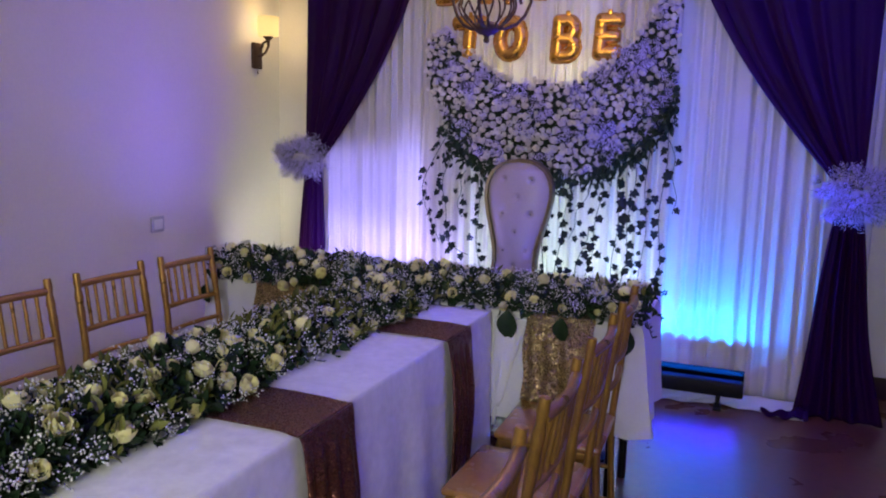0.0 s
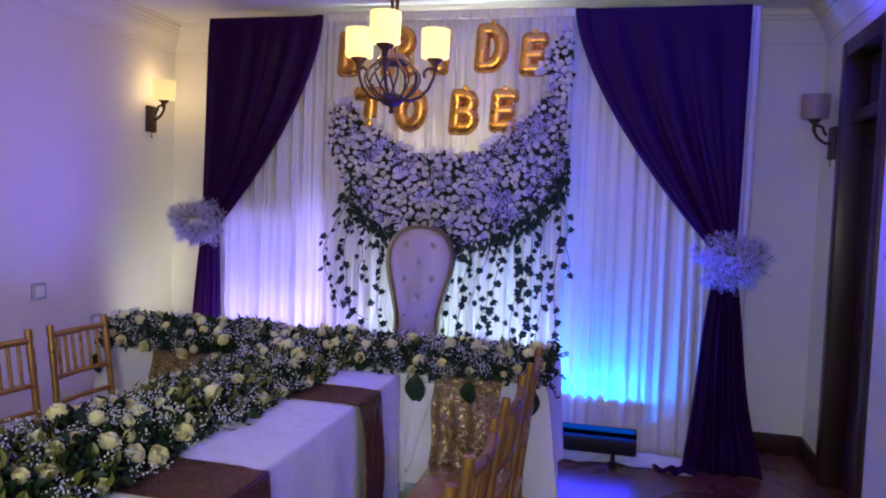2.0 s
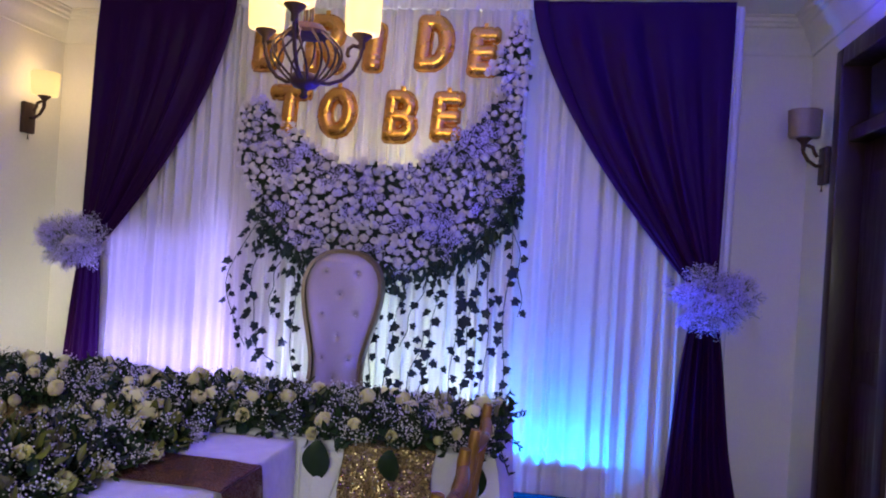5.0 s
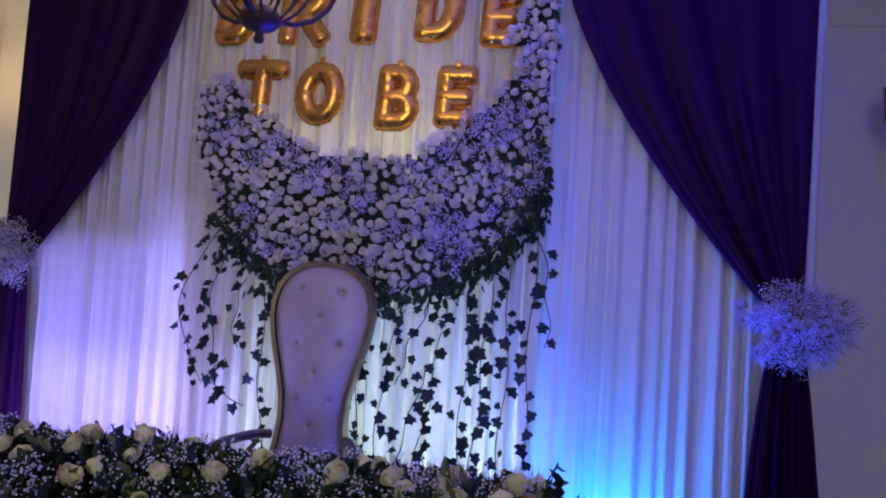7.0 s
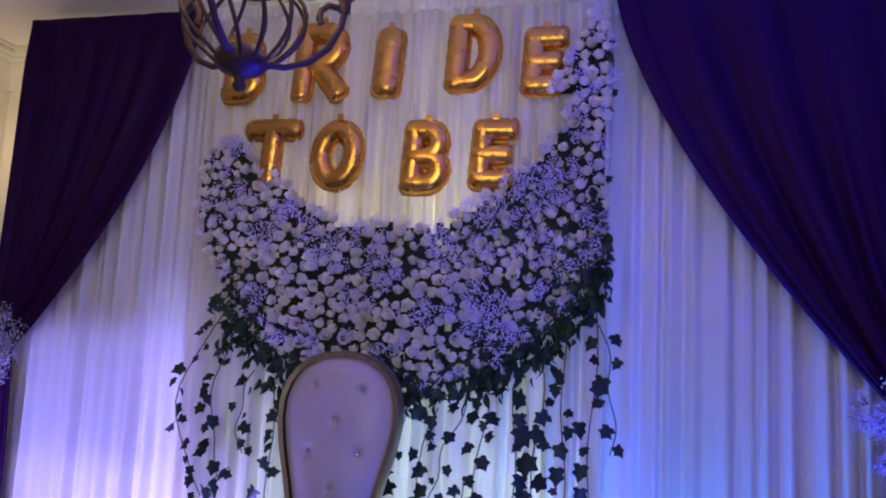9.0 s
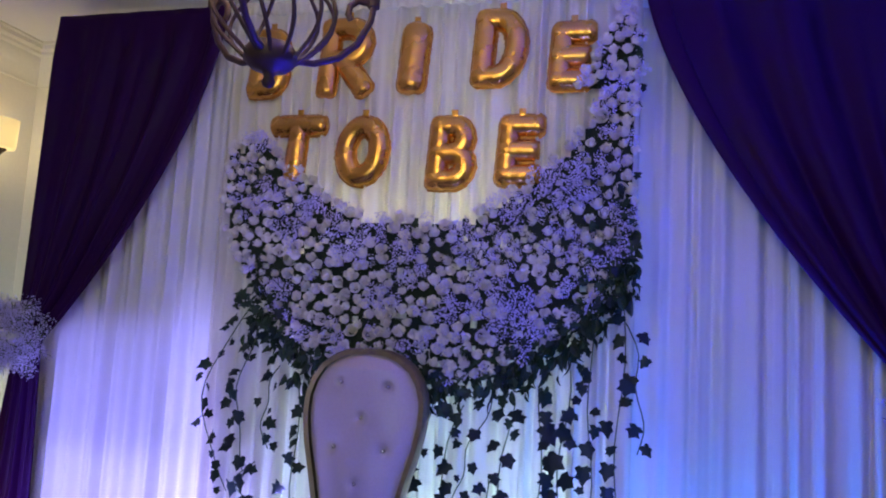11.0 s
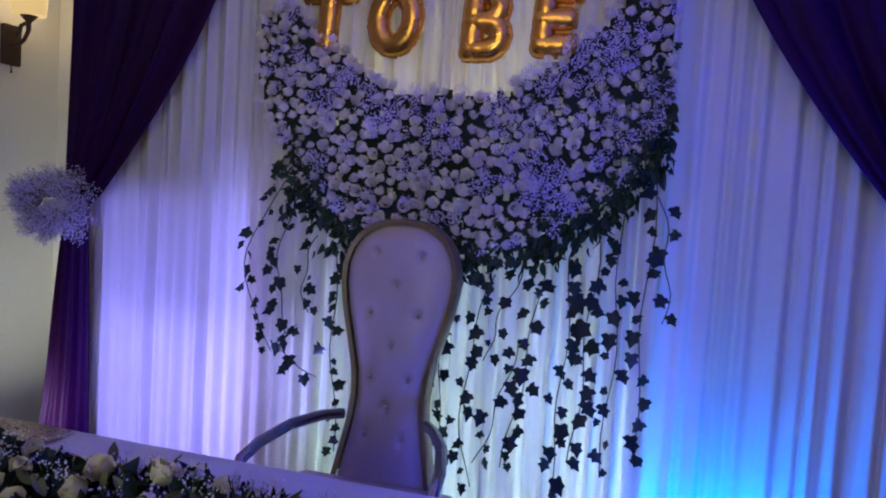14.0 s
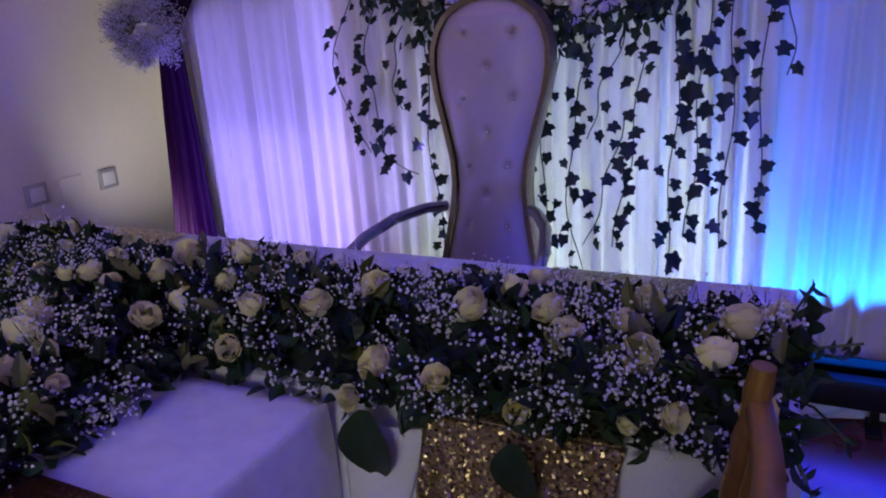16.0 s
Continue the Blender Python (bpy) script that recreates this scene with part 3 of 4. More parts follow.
def in_moon(x, z):
    if x < MX - MR + 0.02 or x > 0.605:
        return False
    low = math.hypot(x - MX, (z - MZ)) < MR if z < MZ else True
    hole = math.hypot(x - IX, z - IZ) < IR + 0.012 * math.sin(17 * x)
    top = 1.98 if x < IX else 2.36
    if x > 0.3 and z > IZ - 0.2:
        hole = hole and x < 0.40 + 0.45 * max(0, z - 2.05)
    return low and not hole and z < top - (0.35 * max(0, -0.62 - x) if x < 0 else 0)


moon = thing("flower_moon", "crescent wall of white roses and baby's breath with trailing ivy", "flowers", (MX, -0.06, 0.9))
spots = []
tries = 0
while tries < 30000:
    tries += 1
    x, z = rng.uniform(-0.82, 0.62), rng.uniform(1.13, 2.38)
    if not in_moon(x, z):
        continue
    if all((x - a) ** 2 + (z - c) ** 2 > 0.0315 ** 2 for a, c in spots):
        spots.append((x, z))


def bulge(x, z):
    """How far the flowers stand out from the panel."""
    return -0.105 - 0.035 * noise.noise(Vector((x * 4, z * 4, 0.3)))


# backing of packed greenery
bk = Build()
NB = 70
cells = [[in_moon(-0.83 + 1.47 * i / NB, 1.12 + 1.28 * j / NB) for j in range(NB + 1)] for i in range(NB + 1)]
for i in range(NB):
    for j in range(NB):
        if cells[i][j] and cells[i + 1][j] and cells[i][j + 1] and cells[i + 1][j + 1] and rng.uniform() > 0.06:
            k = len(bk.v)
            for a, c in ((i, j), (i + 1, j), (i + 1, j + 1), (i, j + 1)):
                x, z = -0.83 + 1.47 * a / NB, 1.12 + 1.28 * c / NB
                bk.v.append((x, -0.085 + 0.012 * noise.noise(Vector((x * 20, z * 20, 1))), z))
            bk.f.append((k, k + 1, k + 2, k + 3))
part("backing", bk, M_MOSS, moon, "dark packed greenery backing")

gyp_at, rest = [], []
n_obj = 0
for x, z in spots:
    g = noise.noise(Vector((x * 9.5, z * 9.5, 9.7)))
    y = bulge(x, z)
    if g > 0.20 and z < 2.2 and x > -0.66:
        gyp_at.append((x, y, z))
        continue
    m = turned((rng.normal(0, 0.5), -1, rng.normal(0.95, 0.5)), rng.uniform(0, 6.28), rng.uniform(0.0175, 0.0265), (x, y + 0.014, z))
    i = int(rng.integers(3))
    if n_obj < 290:
        piece("rose", BUD_MESHES[i], moon, matrix_of(m))
        n_obj += 1
    else:
        rest.append((i, m))
if rest:
    part("rosebud_filler", scatter(BUD_TEMPL, rest), M_ROSE_W, moon, "white rosebuds packed close together", kind="stuff")
for x, z in spots[::4]:
    gyp_at.append((x + 0.02, bulge(x, z), z + 0.015))
bl, st = sprays(gyp_at, [(0, -1, 0.1)] * len(gyp_at), 60, 0.026, 0.0028)
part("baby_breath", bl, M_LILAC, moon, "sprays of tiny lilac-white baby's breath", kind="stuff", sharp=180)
# dark leaves under and along the crescent's lower rim
poses = []
for _ in range(430):
    a = rng.uniform(math.pi * 1.20, math.pi * 1.96)
    rr = MR + rng.normal(0.0, 0.045)
    x, z = MX + rr * math.cos(a), MZ + rr * math.sin(a) + 0.02
    if x > 0.615:
        continue
    poses.append((int(rng.integers(2)), turned((rng.normal(0, 0.5), -1, rng.normal(0.3, 0.5)), rng.normal(0, 0.7), rng.uniform(0.024, 0.042), (x, -0.10 + rng.normal(0, 0.015), z - 0.015))))
for _ in range(60):
    z = rng.uniform(1.45, 2.30)
    poses.append((int(rng.integers(2)), turned((rng.normal(0.4, 0.5), -1, rng.normal(0.2, 0.5)), rng.normal(0, 0.7), rng.uniform(0.02, 0.034), (0.585 + rng.normal(0.0, 0.012), -0.085, z))))
hung = []
for _ in range(420):
    a = rng.uniform(math.pi * 1.24, math.pi * 1.90)
    rr = MR + abs(rng.normal(0.015, 0.05))
    x, z = MX + rr * math.cos(a), MZ + rr * math.sin(a)
    if x < 0.62:
        hung.append((int(rng.integers(2)), turned((rng.normal(0, 0.45), rng.normal(-0.35, 0.3), -1), rng.uniform(0, 6.28), rng.uniform(0.028, 0.055), (x, -0.095 + rng.normal(0, 0.016), z + 0.02))))
part("hanging_foliage", scatter(LEAVES, hung), M_LEAF, moon, "narrow dark leaves hanging under the crescent", kind="stuff", smooth=False)
part("foliage_fringe", scatter(IVY_TEMPL, poses), M_LEAF, moon, "dark green leaves fringing the crescent", kind="stuff")

# trailing ivy: top x, top z, middle x, foot x, foot z, leaves, largest leaf
STRANDS = [(-0.65, 1.37, -0.775, -0.67, 0.76, 15, 0.052), (-0.62, 1.30, -0.65, -0.615, 0.83, 13, 0.058), (-0.53, 1.18, -0.55, -0.55, 0.91, 7, 0.045), (-0.60, 0.86, -0.625, -0.49, 0.69, 6, 0.055),
           (-0.45, 1.16, -0.43, -0.41, 0.44, 16, 0.046), (0.01, 1.12, -0.045, -0.02, 0.44, 15, 0.055), (0.11, 1.10, 0.04, 0.065, 0.40, 14, 0.055), (0.20, 1.12, 0.14, 0.10, 0.82, 6, 0.045),
           (0.20, 0.90, 0.155, 0.085, 0.48, 8, 0.055), (0.26, 1.12, 0.23, 0.17, 0.48, 14, 0.062), (0.35, 1.18, 0.35, 0.33, 0.42, 17, 0.064), (0.43, 1.23, 0.415, 0.39, 0.53, 15, 0.058),
           (0.49, 1.32, 0.50, 0.48, 0.50, 15, 0.052), (0.59, 1.50, 0.58, 0.58, 0.56, 15, 0.058), (0.60, 1.38, 0.635, 0.64, 1.0, 6, 0.055)]
for sx, sz, mx, fx, fz, n, big in STRANDS:
    b = Build()
    pts = []
    for i in range(13):
        k = i / 12
        bow = 4 * k * (1 - k) * (mx - (sx + fx) / 2)
        pts.append((sx + (fx - sx) * k + bow + 0.010 * math.sin(11 * k + sx * 30), -0.085 - 0.035 * math.sin(math.pi * k) - 0.02 * k, sz + (fz - sz) * k))
    b.tube(pts, 0.0022, 5)
    strand = part("ivy_strand", b, M_STEM, moon, "thin trailing ivy vine with lobed leaves")
    for i in range(n):
        k = (i + 0.6) / n
        j = min(11, int(k * 12))
        p = np.array(pts[j]) + (np.array(pts[j + 1]) - np.array(pts[j])) * (k * 12 - j)
        p = p + np.array((rng.choice((-1, 1)) * rng.uniform(0.008, 0.03), -rng.uniform(0.005, 0.03), rng.uniform(-0.01, 0.01)))
        size = big * rng.uniform(0.5, 1.1) * (1 - 0.15 * k)
        ax = (rng.normal(0, 0.45), -1, rng.normal(0.25, 0.4))
        piece("leaf", IVY_MESHES[int(rng.integers(3))], strand, matrix_of(turned(ax, rng.normal(0, 0.6), size, p)))


# ---- flower ties on the purple drapes ----
def flower_tie(at, rx, rz, label):
    t = thing("flower_tie", label, "flowers", at, "flower ties")
    x, y, z = at
    band = Build().lathe([(0.062, -0.02), (0.07, 0.0), (0.062, 0.02)], at, 20)
    part("band", band, M_SHEER, t, "white cloth band round the drape")
    cs, ns = [], []
    for _ in range(165):
        d = rng.normal(size=3)
        d /= np.linalg.norm(d)
        d[1] = -abs(d[1]) * 0.9 + 0.1
        k = rng.uniform(0.35, 0.95)
        cs.append((x + d[0] * rx * k, y + d[1] * 0.13 * k - 0.03, z + d[2] * rz * k))
        ns.append((d[0] * rx, d[1] * 0.13, d[2] * rz))
    bl, st = sprays(cs, ns, 62, 0.034, 0.0026)
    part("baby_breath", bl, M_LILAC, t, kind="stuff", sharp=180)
    part("stem_spray", st, M_STEM, t, kind="stuff", smooth=False)


flower_tie((-1.605, -0.10, 1.215), 0.205, 0.138, "loose white baby's breath bunch tying the purple drape")
flower_tie((1.475, -0.10, 1.145), 0.20, 0.14, "wispy baby's breath bunch tied on the purple drape")

# ---- foil balloon letters ----
def arc(cx, cz, rx, rz, a0, a1, n=14):
    return [(cx + rx * math.cos(radians(a0 + (a1 - a0) * i / n)), cz + rz * math.sin(radians(a0 + (a1 - a0) * i / n))) for i in range(n + 1)]


GLYPHS = {
    "B": [[(-0.30, -0.5), (-0.30, 0.5)], [(-0.30, 0.5), (0.0, 0.5)] + arc(0.02, 0.26, 0.26, 0.24, 90, -90) + [(-0.25, 0.02)],
          [(-0.25, 0.0), (0.05, 0.0)] + arc(0.05, -0.25, 0.30, 0.25, 90, -90) + [(-0.30, -0.5)]],
    "R": [[(-0.30, -0.5), (-0.30, 0.5)], [(-0.30, 0.5), (0.0, 0.5)] + arc(0.02, 0.24, 0.28, 0.26, 90, -90) + [(-0.22, -0.02)], [(-0.02, -0.05), (0.36, -0.5)]],
    "I": [[(0, -0.5), (0, 0.5)]],
    "D": [[(-0.32, -0.5), (-0.32, 0.5)], [(-0.32, 0.5), (-0.05, 0.5)] + arc(-0.05, 0.0, 0.40, 0.5, 90, -90, 20) + [(-0.32, -0.5)]],
    "E": [[(-0.28, -0.5), (-0.28, 0.5)], [(-0.28, 0.5), (0.34, 0.5)], [(-0.28, 0.0), (0.24, 0.0)], [(-0.28, -0.5), (0.34, -0.5)]],
    "T": [[(-0.40, 0.5), (0.40, 0.5)], [(0, 0.45), (0, -0.5)]],
    "O": [arc(0, 0, 0.36, 0.5, 60, 420, 30)],
}


def resample(line, step=0.045):
    out = [line[0]]
    for a, c in zip(line, line[1:]):
        d = math.hypot(c[0] - a[0], c[1] - a[1])
        n = max(1, int(d / step))
        out += [(a[0] + (c[0] - a[0]) * i / n, a[1] + (c[1] - a[1]) * i / n) for i in range(1, n + 1)]
    return out


def balloon(letter, cx, cz, w, h, lean=0.04, thick=0.036, y=-0.075):
    t = thing("letter_balloon", "shiny gold foil balloon letter %s on the white panel" % letter, "balloon", (cx, y, cz), "balloon letters")
    sx, sz = w - 2 * thick if letter != "I" else 1.0, h - 2 * thick
    body, rim = Build(), Build()
    for q, line in enumerate(GLYPHS[letter]):
        pts = []
        wide = 0.72 if letter in "BREDTO" and letter != "I" else 1.0
        for gx, gz in resample(line):
            pts.append((cx + gx * sx / wide * (0.9 if letter != "I" else 0) + lean * gz * h, y - 0.0012 * q, cz + gz * sz))
        a, c = Vector(pts[0]), Vector(pts[1])
        e, f = Vector(pts[-1]), Vector(pts[-2])
        d0, d1 = (a - c).normalized(), (e - f).normalized()
        path = [a + d0 * thick * 0.95, a + d0 * thick * 0.75, a + d0 * thick * 0.4] + [Vector(p) for p in pts] + [e + d1 * thick * 0.4, e + d1 * thick * 0.75, e + d1 * thick * 0.95]
        n = len(path)
        rad = []
        for i in range(n):
            base = thick * (1 + 0.02 * math.sin(i * 1.1 + q) + 0.012 * math.sin(i * 2.7))
            if i in (0, n - 1):
                base *= 0.55
            elif i in (1, n - 2):
                base *= 0.85
            rad.append(base)
        body.tube(path, rad, 16, (1.0, 0.80))
        rim.tube([p + Vector((0, 0.004, 0)) for p in path], [r_ * 1.0 + 0.0055 + 0.0015 * math.sin(i * 3.1) for i, r_ in enumerate(rad)], 12, (1.0, 0.06))
    part("foil_body", body, M_FOIL, t)
    part("crimped_seam", rim, M_SEAM, t, "darker crimped foil edge")
    part("hanging_tab", Build().box((cx - 0.011 + lean * h * 0.5, y - 0.001, cz + h / 2 - 0.003), (cx + 0.011 + lean * h * 0.5, y + 0.001, cz + h / 2 + 0.022), 0.0005), M_FOIL, t)


for args in (("B", -0.665, 2.235, 0.175, 0.255), ("R", -0.375, 2.245, 0.235, 0.285), ("I", -0.128, 2.233, 0.09, 0.25, 0.04, 0.050), ("D", 0.165, 2.258, 0.20, 0.265),
             ("E", 0.40, 2.22, 0.165, 0.23), ("T", -0.535, 1.92, 0.215, 0.245), ("O", -0.293, 1.915, 0.205, 0.245), ("B", 0.02, 1.905, 0.185, 0.25), ("E", 0.245, 1.912, 0.175, 0.235)):
    balloon(*args)

# ---- throne ----
throne = thing("throne_chair", "tall balloon-backed throne in tufted lilac vinyl with gold trim", "chair", (-0.16, -0.45, 0))
TX, TY = -0.164, -0.30


def back_half(z):
    """Half width of the throne's back at a height."""
    pts = [(0.44, 0.158), (0.52, 0.142), (0.62, 0.122), (0.70, 0.114), (0.78, 0.120), (0.88, 0.145), (0.97, 0.170), (1.05, 0.184), (1.11, 0.183), (1.16, 0.168), (1.20, 0.142), (1.23, 0.10), (1.245, 0.06), (1.25, 0.0)]
    for (z0, w0), (z1, w1) in zip(pts, pts[1:]):
        if z <= z1:
            return 0.985 * (w0 + (w1 - w0) * (z - z0) / (z1 - z0))
    return 0.0


BUTTONS = [(-0.075, 1.155), (0.075, 1.150), (0.0, 1.055), (-0.078, 0.965), (0.078, 0.965), (0.0, 0.865), (-0.062, 0.765), (0.062, 0.765), (0.0, 0.68), (-0.06, 0.585), (0.06, 0.585)]


def lean(z):
    return TY + 0.10 * (z - 0.45)


def cushion(u, v):
    z = 0.44 + (1.25 - 0.44) * math.sin(v * math.pi / 2) ** 0.85
    s = 2 * u - 1
    w = max(back_half(z) - 0.010, 0.0)
    x = s * w
    puff = 0.038 * (1 - abs(s) ** 2.6) * min(1, (1.25 - z) / 0.05)
    for bx, bz in BUTTONS:
        d = math.hypot(x - bx, z - bz)
        puff -= 0.018 * math.exp(-(d / 0.012) ** 2) + 0.004 * math.exp(-(d / 0.04) ** 2)
    return (TX + x, lean(z) - puff, z)


part("back_cushion", Build().grid(cushion, 56, 90), M_VINYL, throne, "tufted lilac-grey vinyl back")
zs = [0.44 + 0.81 * math.sin(i / 40 * math.pi / 2) ** 0.85 for i in range(41)]
outline = [(TX - back_half(z), lean(z), z) for z in zs] + [(TX + back_half(z), lean(z), z) for z in reversed(zs[:-1])]
# gold band round the back's edge, as deep as the back is thick
def band(u, v):
    f = u * (len(outline) - 1)
    i = min(int(f), len(outline) - 2)
    p = Vector(outline[i]).lerp(Vector(outline[i + 1]), f - i)
    d = Vector(outline[i + 1]) - Vector(outline[i])
    out = Vector((-d.z, 0, d.x)).normalized()
    ring = [(-0.007, -0.014), (0.008, -0.016), (0.012, -0.008), (0.011, 0.046), (0.006, 0.052), (-0.006, 0.052)]
    a, c = ring[round(v * 5)]
    return p + out * a + Vector((0, c, 0))


part("back_frame", Build().grid(band, 160, 5), M_THRONE, throne, "antique gold band round the back")
shell = Build().grid(lambda u, v: (TX + (2 * u - 1) * back_half(zs[round(v * 40)]), lean(zs[round(v * 40)]) + 0.045 + 0.012 * (1 - (2 * u - 1) ** 2), zs[round(v * 40)]), 16, 40)
part("back_shell", shell, M_VINYL, throne)
for bx, bz in BUTTONS:
    c = lean(bz) - 0.018
    part("button", Build().lathe([(0.0, 0.007), (0.006, 0.005), (0.0075, 0.0), (0.006, -0.005), (0.0, -0.007)], (TX + bx, c, bz), 10), M_STUD, throne)
part("seat_cushion", Build().box((TX - 0.27, -0.82, 0.34), (TX + 0.27, -0.31, 0.46), 0.04), M_VINYL, throne)
part("seat_rail", Build().box((TX - 0.275, -0.82, 0.27), (TX + 0.275, -0.30, 0.34), 0.012), M_THRONE, throne)
for sx in (-1, 1):
    part("armrest", Build().tube([(TX + sx * 0.14, -0.30, 0.64), (TX + sx * 0.18, -0.36, 0.645), (TX + sx * 0.235, -0.46, 0.635), (TX + sx * 0.27, -0.58, 0.61), (TX + sx * 0.278, -0.66, 0.585), (TX + sx * 0.275, -0.69, 0.52), (TX + sx * 0.27, -0.70, 0.44), (TX + sx * 0.27, -0.72, 0.32)],
                                 0.017, 10, (1.0, 1.0)), M_ARM, throne, "curved smoky metal armrest")
    for y in (-0.77, -0.36):
        part("leg", Build().tube([(TX + sx * 0.24, y, 0.29), (TX + sx * 0.25, y, 0.2), (TX + sx * 0.235, y, 0.08), (TX + sx * 0.25, y, 0)], [0.03, 0.026, 0.016, 0.02], 10), M_THRONE, throne)


# ---- tables ----
TH = 0.755


def banquet_table(x0, x1, y0, y1, label):
    t = thing("banquet_table", label, "table", ((x0 + x1) / 2, (y0 + y1) / 2, 0), "banquet tables")
    part("tabletop", Build().box((x0 + 0.01, y0 + 0.01, TH - 0.04), (x1 - 0.01, y1 - 0.01, TH - 0.005), 0.004), M_WOOD, t)
    for x in (x0 + 0.1, x1 - 0.1):
        for y in (y0 + 0.1, y1 - 0.1):
            part("leg", Build().tube([(x, y, 0), (x, y, TH - 0.04)], 0.016, 8), M_BLACK, t)


def tablecloth(x0, x1, y0, y1, label, seed, mat, hem=0.012, wave=0.028):
    """A cloth over a table: flat top, sides that hang in shallow waves to the floor."""
    r = np.random.default_rng(seed)
    ph = r.uniform(0, 6.28, 4)
    ring = []
    nx, ny = max(8, int((x1 - x0) / 0.025)), max(8, int((y1 - y0) / 0.025))
    ring += [(x0 + (x1 - x0) * i / nx, y0, 0, -1) for i in range(nx)]
    ring += [(x1, y0 + (y1 - y0) * i / ny, 1, 0) for i in range(ny)]
    ring += [(x1 - (x1 - x0) * i / nx, y1, 0, 1) for i in range(nx)]
    ring += [(x0, y1 - (y1 - y0) * i / ny, -1, 0) for i in range(ny)]
    k = len(ring)
    b = Build()
    rows = [(0.0, TH), (0.25, TH - 0.0012), (0.8, TH - 0.005), (1.0, TH - 0.012)] + [(1.0 + i / 12, TH - 0.012 - (TH - 0.012 - hem) * i / 12) for i in range(1, 13)]
    for q, z in rows:
        for i, (x, y, dx, dy) in enumerate(ring):
            if q <= 1.0:
                o = 0.006 * q - 0.006
            else:
                d = q - 1.0
                s = i * 0.025
                o = 0.004 + d * (0.012 + wave * (0.5 + 0.5 * math.sin(13 * s + ph[0] + 1.5 * math.sin(2.1 * s + ph[1]))) + 0.012 * math.sin(31 * s + ph[2]))
            b.v.append((x + dx * o, y + dy * o, z))
    for j in range(len(rows) - 1):
        for i in range(k):
            a, c = j * k + i, j * k + (i + 1) % k
            b.f.append((c, a, a + k, c + k))
    b.f.append(tuple(range(k)))
    o = solo("tablecloth", b, mat, label, "tablecloth", "tablecloths")
    return o


HX0, HX1, HY0, HY1 = -1.13, 0.70, -1.62, -1.075
LX0, LX1, LY0, LY1 = -0.52, 0.168, -3.95, -1.645
banquet_table(HX0, HX1, HY0, HY1, "head table under white linen before the throne")
banquet_table(LX0, LX1, LY0, LY1, "long guest table under white linen")
tablecloth(HX0, HX1, HY0, HY1, "white linen cloth hanging halfway down the head table", 1, M_LACE, hem=0.36)
tablecloth(LX0, LX1, LY0, LY1, "wrinkled white linen cloth on the long table", 2, M_CLOTH, wave=0.02)
# folded overlay corner where the two cloths meet
ov = Build().grid(lambda u, v: (0.18 + 0.125 * u * (1 - 0.75 * v) + 0.012 * math.sin(9 * u) * v, -1.634 - 0.012 * math.sin(math.pi * u) - 0.008 * v, TH - 0.02 - (0.30 + 0.12 * (1 - u)) * v + 0.006 * math.sin(40 * u) * v), 24, 16)
thicken(solo("cloth_overlay", ov, M_LACE, "white overlay corner with a scalloped lace edge", "tablecloth"), 0.002)


def runner_over(b, axis, a0, a1, ring, wob=0.004):
    """A strip of cloth that follows a line of (across, height) points over a table, between a0 and a1 along the axis."""
    pts = [Vector((p[0], 0, p[1])) for p in ring]

    def fn(u, v):
        f = v * (len(pts) - 1)
        i = min(int(f), len(pts) - 2)
        p = pts[i].lerp(pts[i + 1], f - i)
        a = a0 + (a1 - a0) * u + wob * math.sin(11 * v + 2 * u)
        fold = 0.007 * math.sin(u * 24 + 1.5 * math.sin(3 * u)) * min(1, max(0, (TH - 0.03 - p.z) / 0.08))
        return (p.x + fold, a, p.z) if axis == "y" else (a, p.x + fold, p.z)
    return b.grid(fn, 40, (len(pts) - 1) * 6)


def hang(edge, out, low, wave=0.012):
    """Points down a table side."""
    return [(edge + out * 0.012, TH + 0.001)] + [(edge + out * (0.018 + wave * math.sin(k * 5)) + out * 0.03 * k, TH - 0.02 - (TH - 0.02 - low) * k) for k in [i / 6 for i in range(7)]]


def table_runner(axis, a0, a1, top, drops, mat, label):
    """A runner in parts: the strip on the table top and each hanging drop."""
    mid, across = (a0 + a1) / 2, (top[0][0] + top[-1][0]) / 2
    t = thing("table_runner", label, "table runner", (across, mid, TH) if axis == "y" else (mid, across, TH), "table runners")
    thicken(part("top_strip", runner_over(Build(), axis, a0, a1, top), mat, t), 0.002)
    for d in drops:
        thicken(part("hanging_drop", runner_over(Build(), axis, a0, a1, d), mat, t), 0.002)


for y0, y1 in ((-2.92, -2.70), (-2.105, -1.905)):
    table_runner("y", y0, y1, [(LX0 - 0.012, TH + 0.003), (LX0 + 0.05, TH + 0.006), (LX1 - 0.05, TH + 0.006), (LX1 + 0.012, TH + 0.003)], [hang(LX0, -1, 0.25), hang(LX1, 1, 0.20)],
                 M_ROSESEQ, "copper-rose sequin runner laid across the long table")
for x0, x1, low in ((0.295, 0.542, 0.44), (-0.865, -0.60, 0.42)):
    table_runner("x", x0, x1, [(HY1 - 0.02, TH + 0.006), (HY0 + 0.04, TH + 0.006), (HY0 - 0.012, TH + 0.003)], [hang(HY0, -1, low, 0.008)], M_GOLDSEQ, "glittering gold sequin runner hanging over the table front")


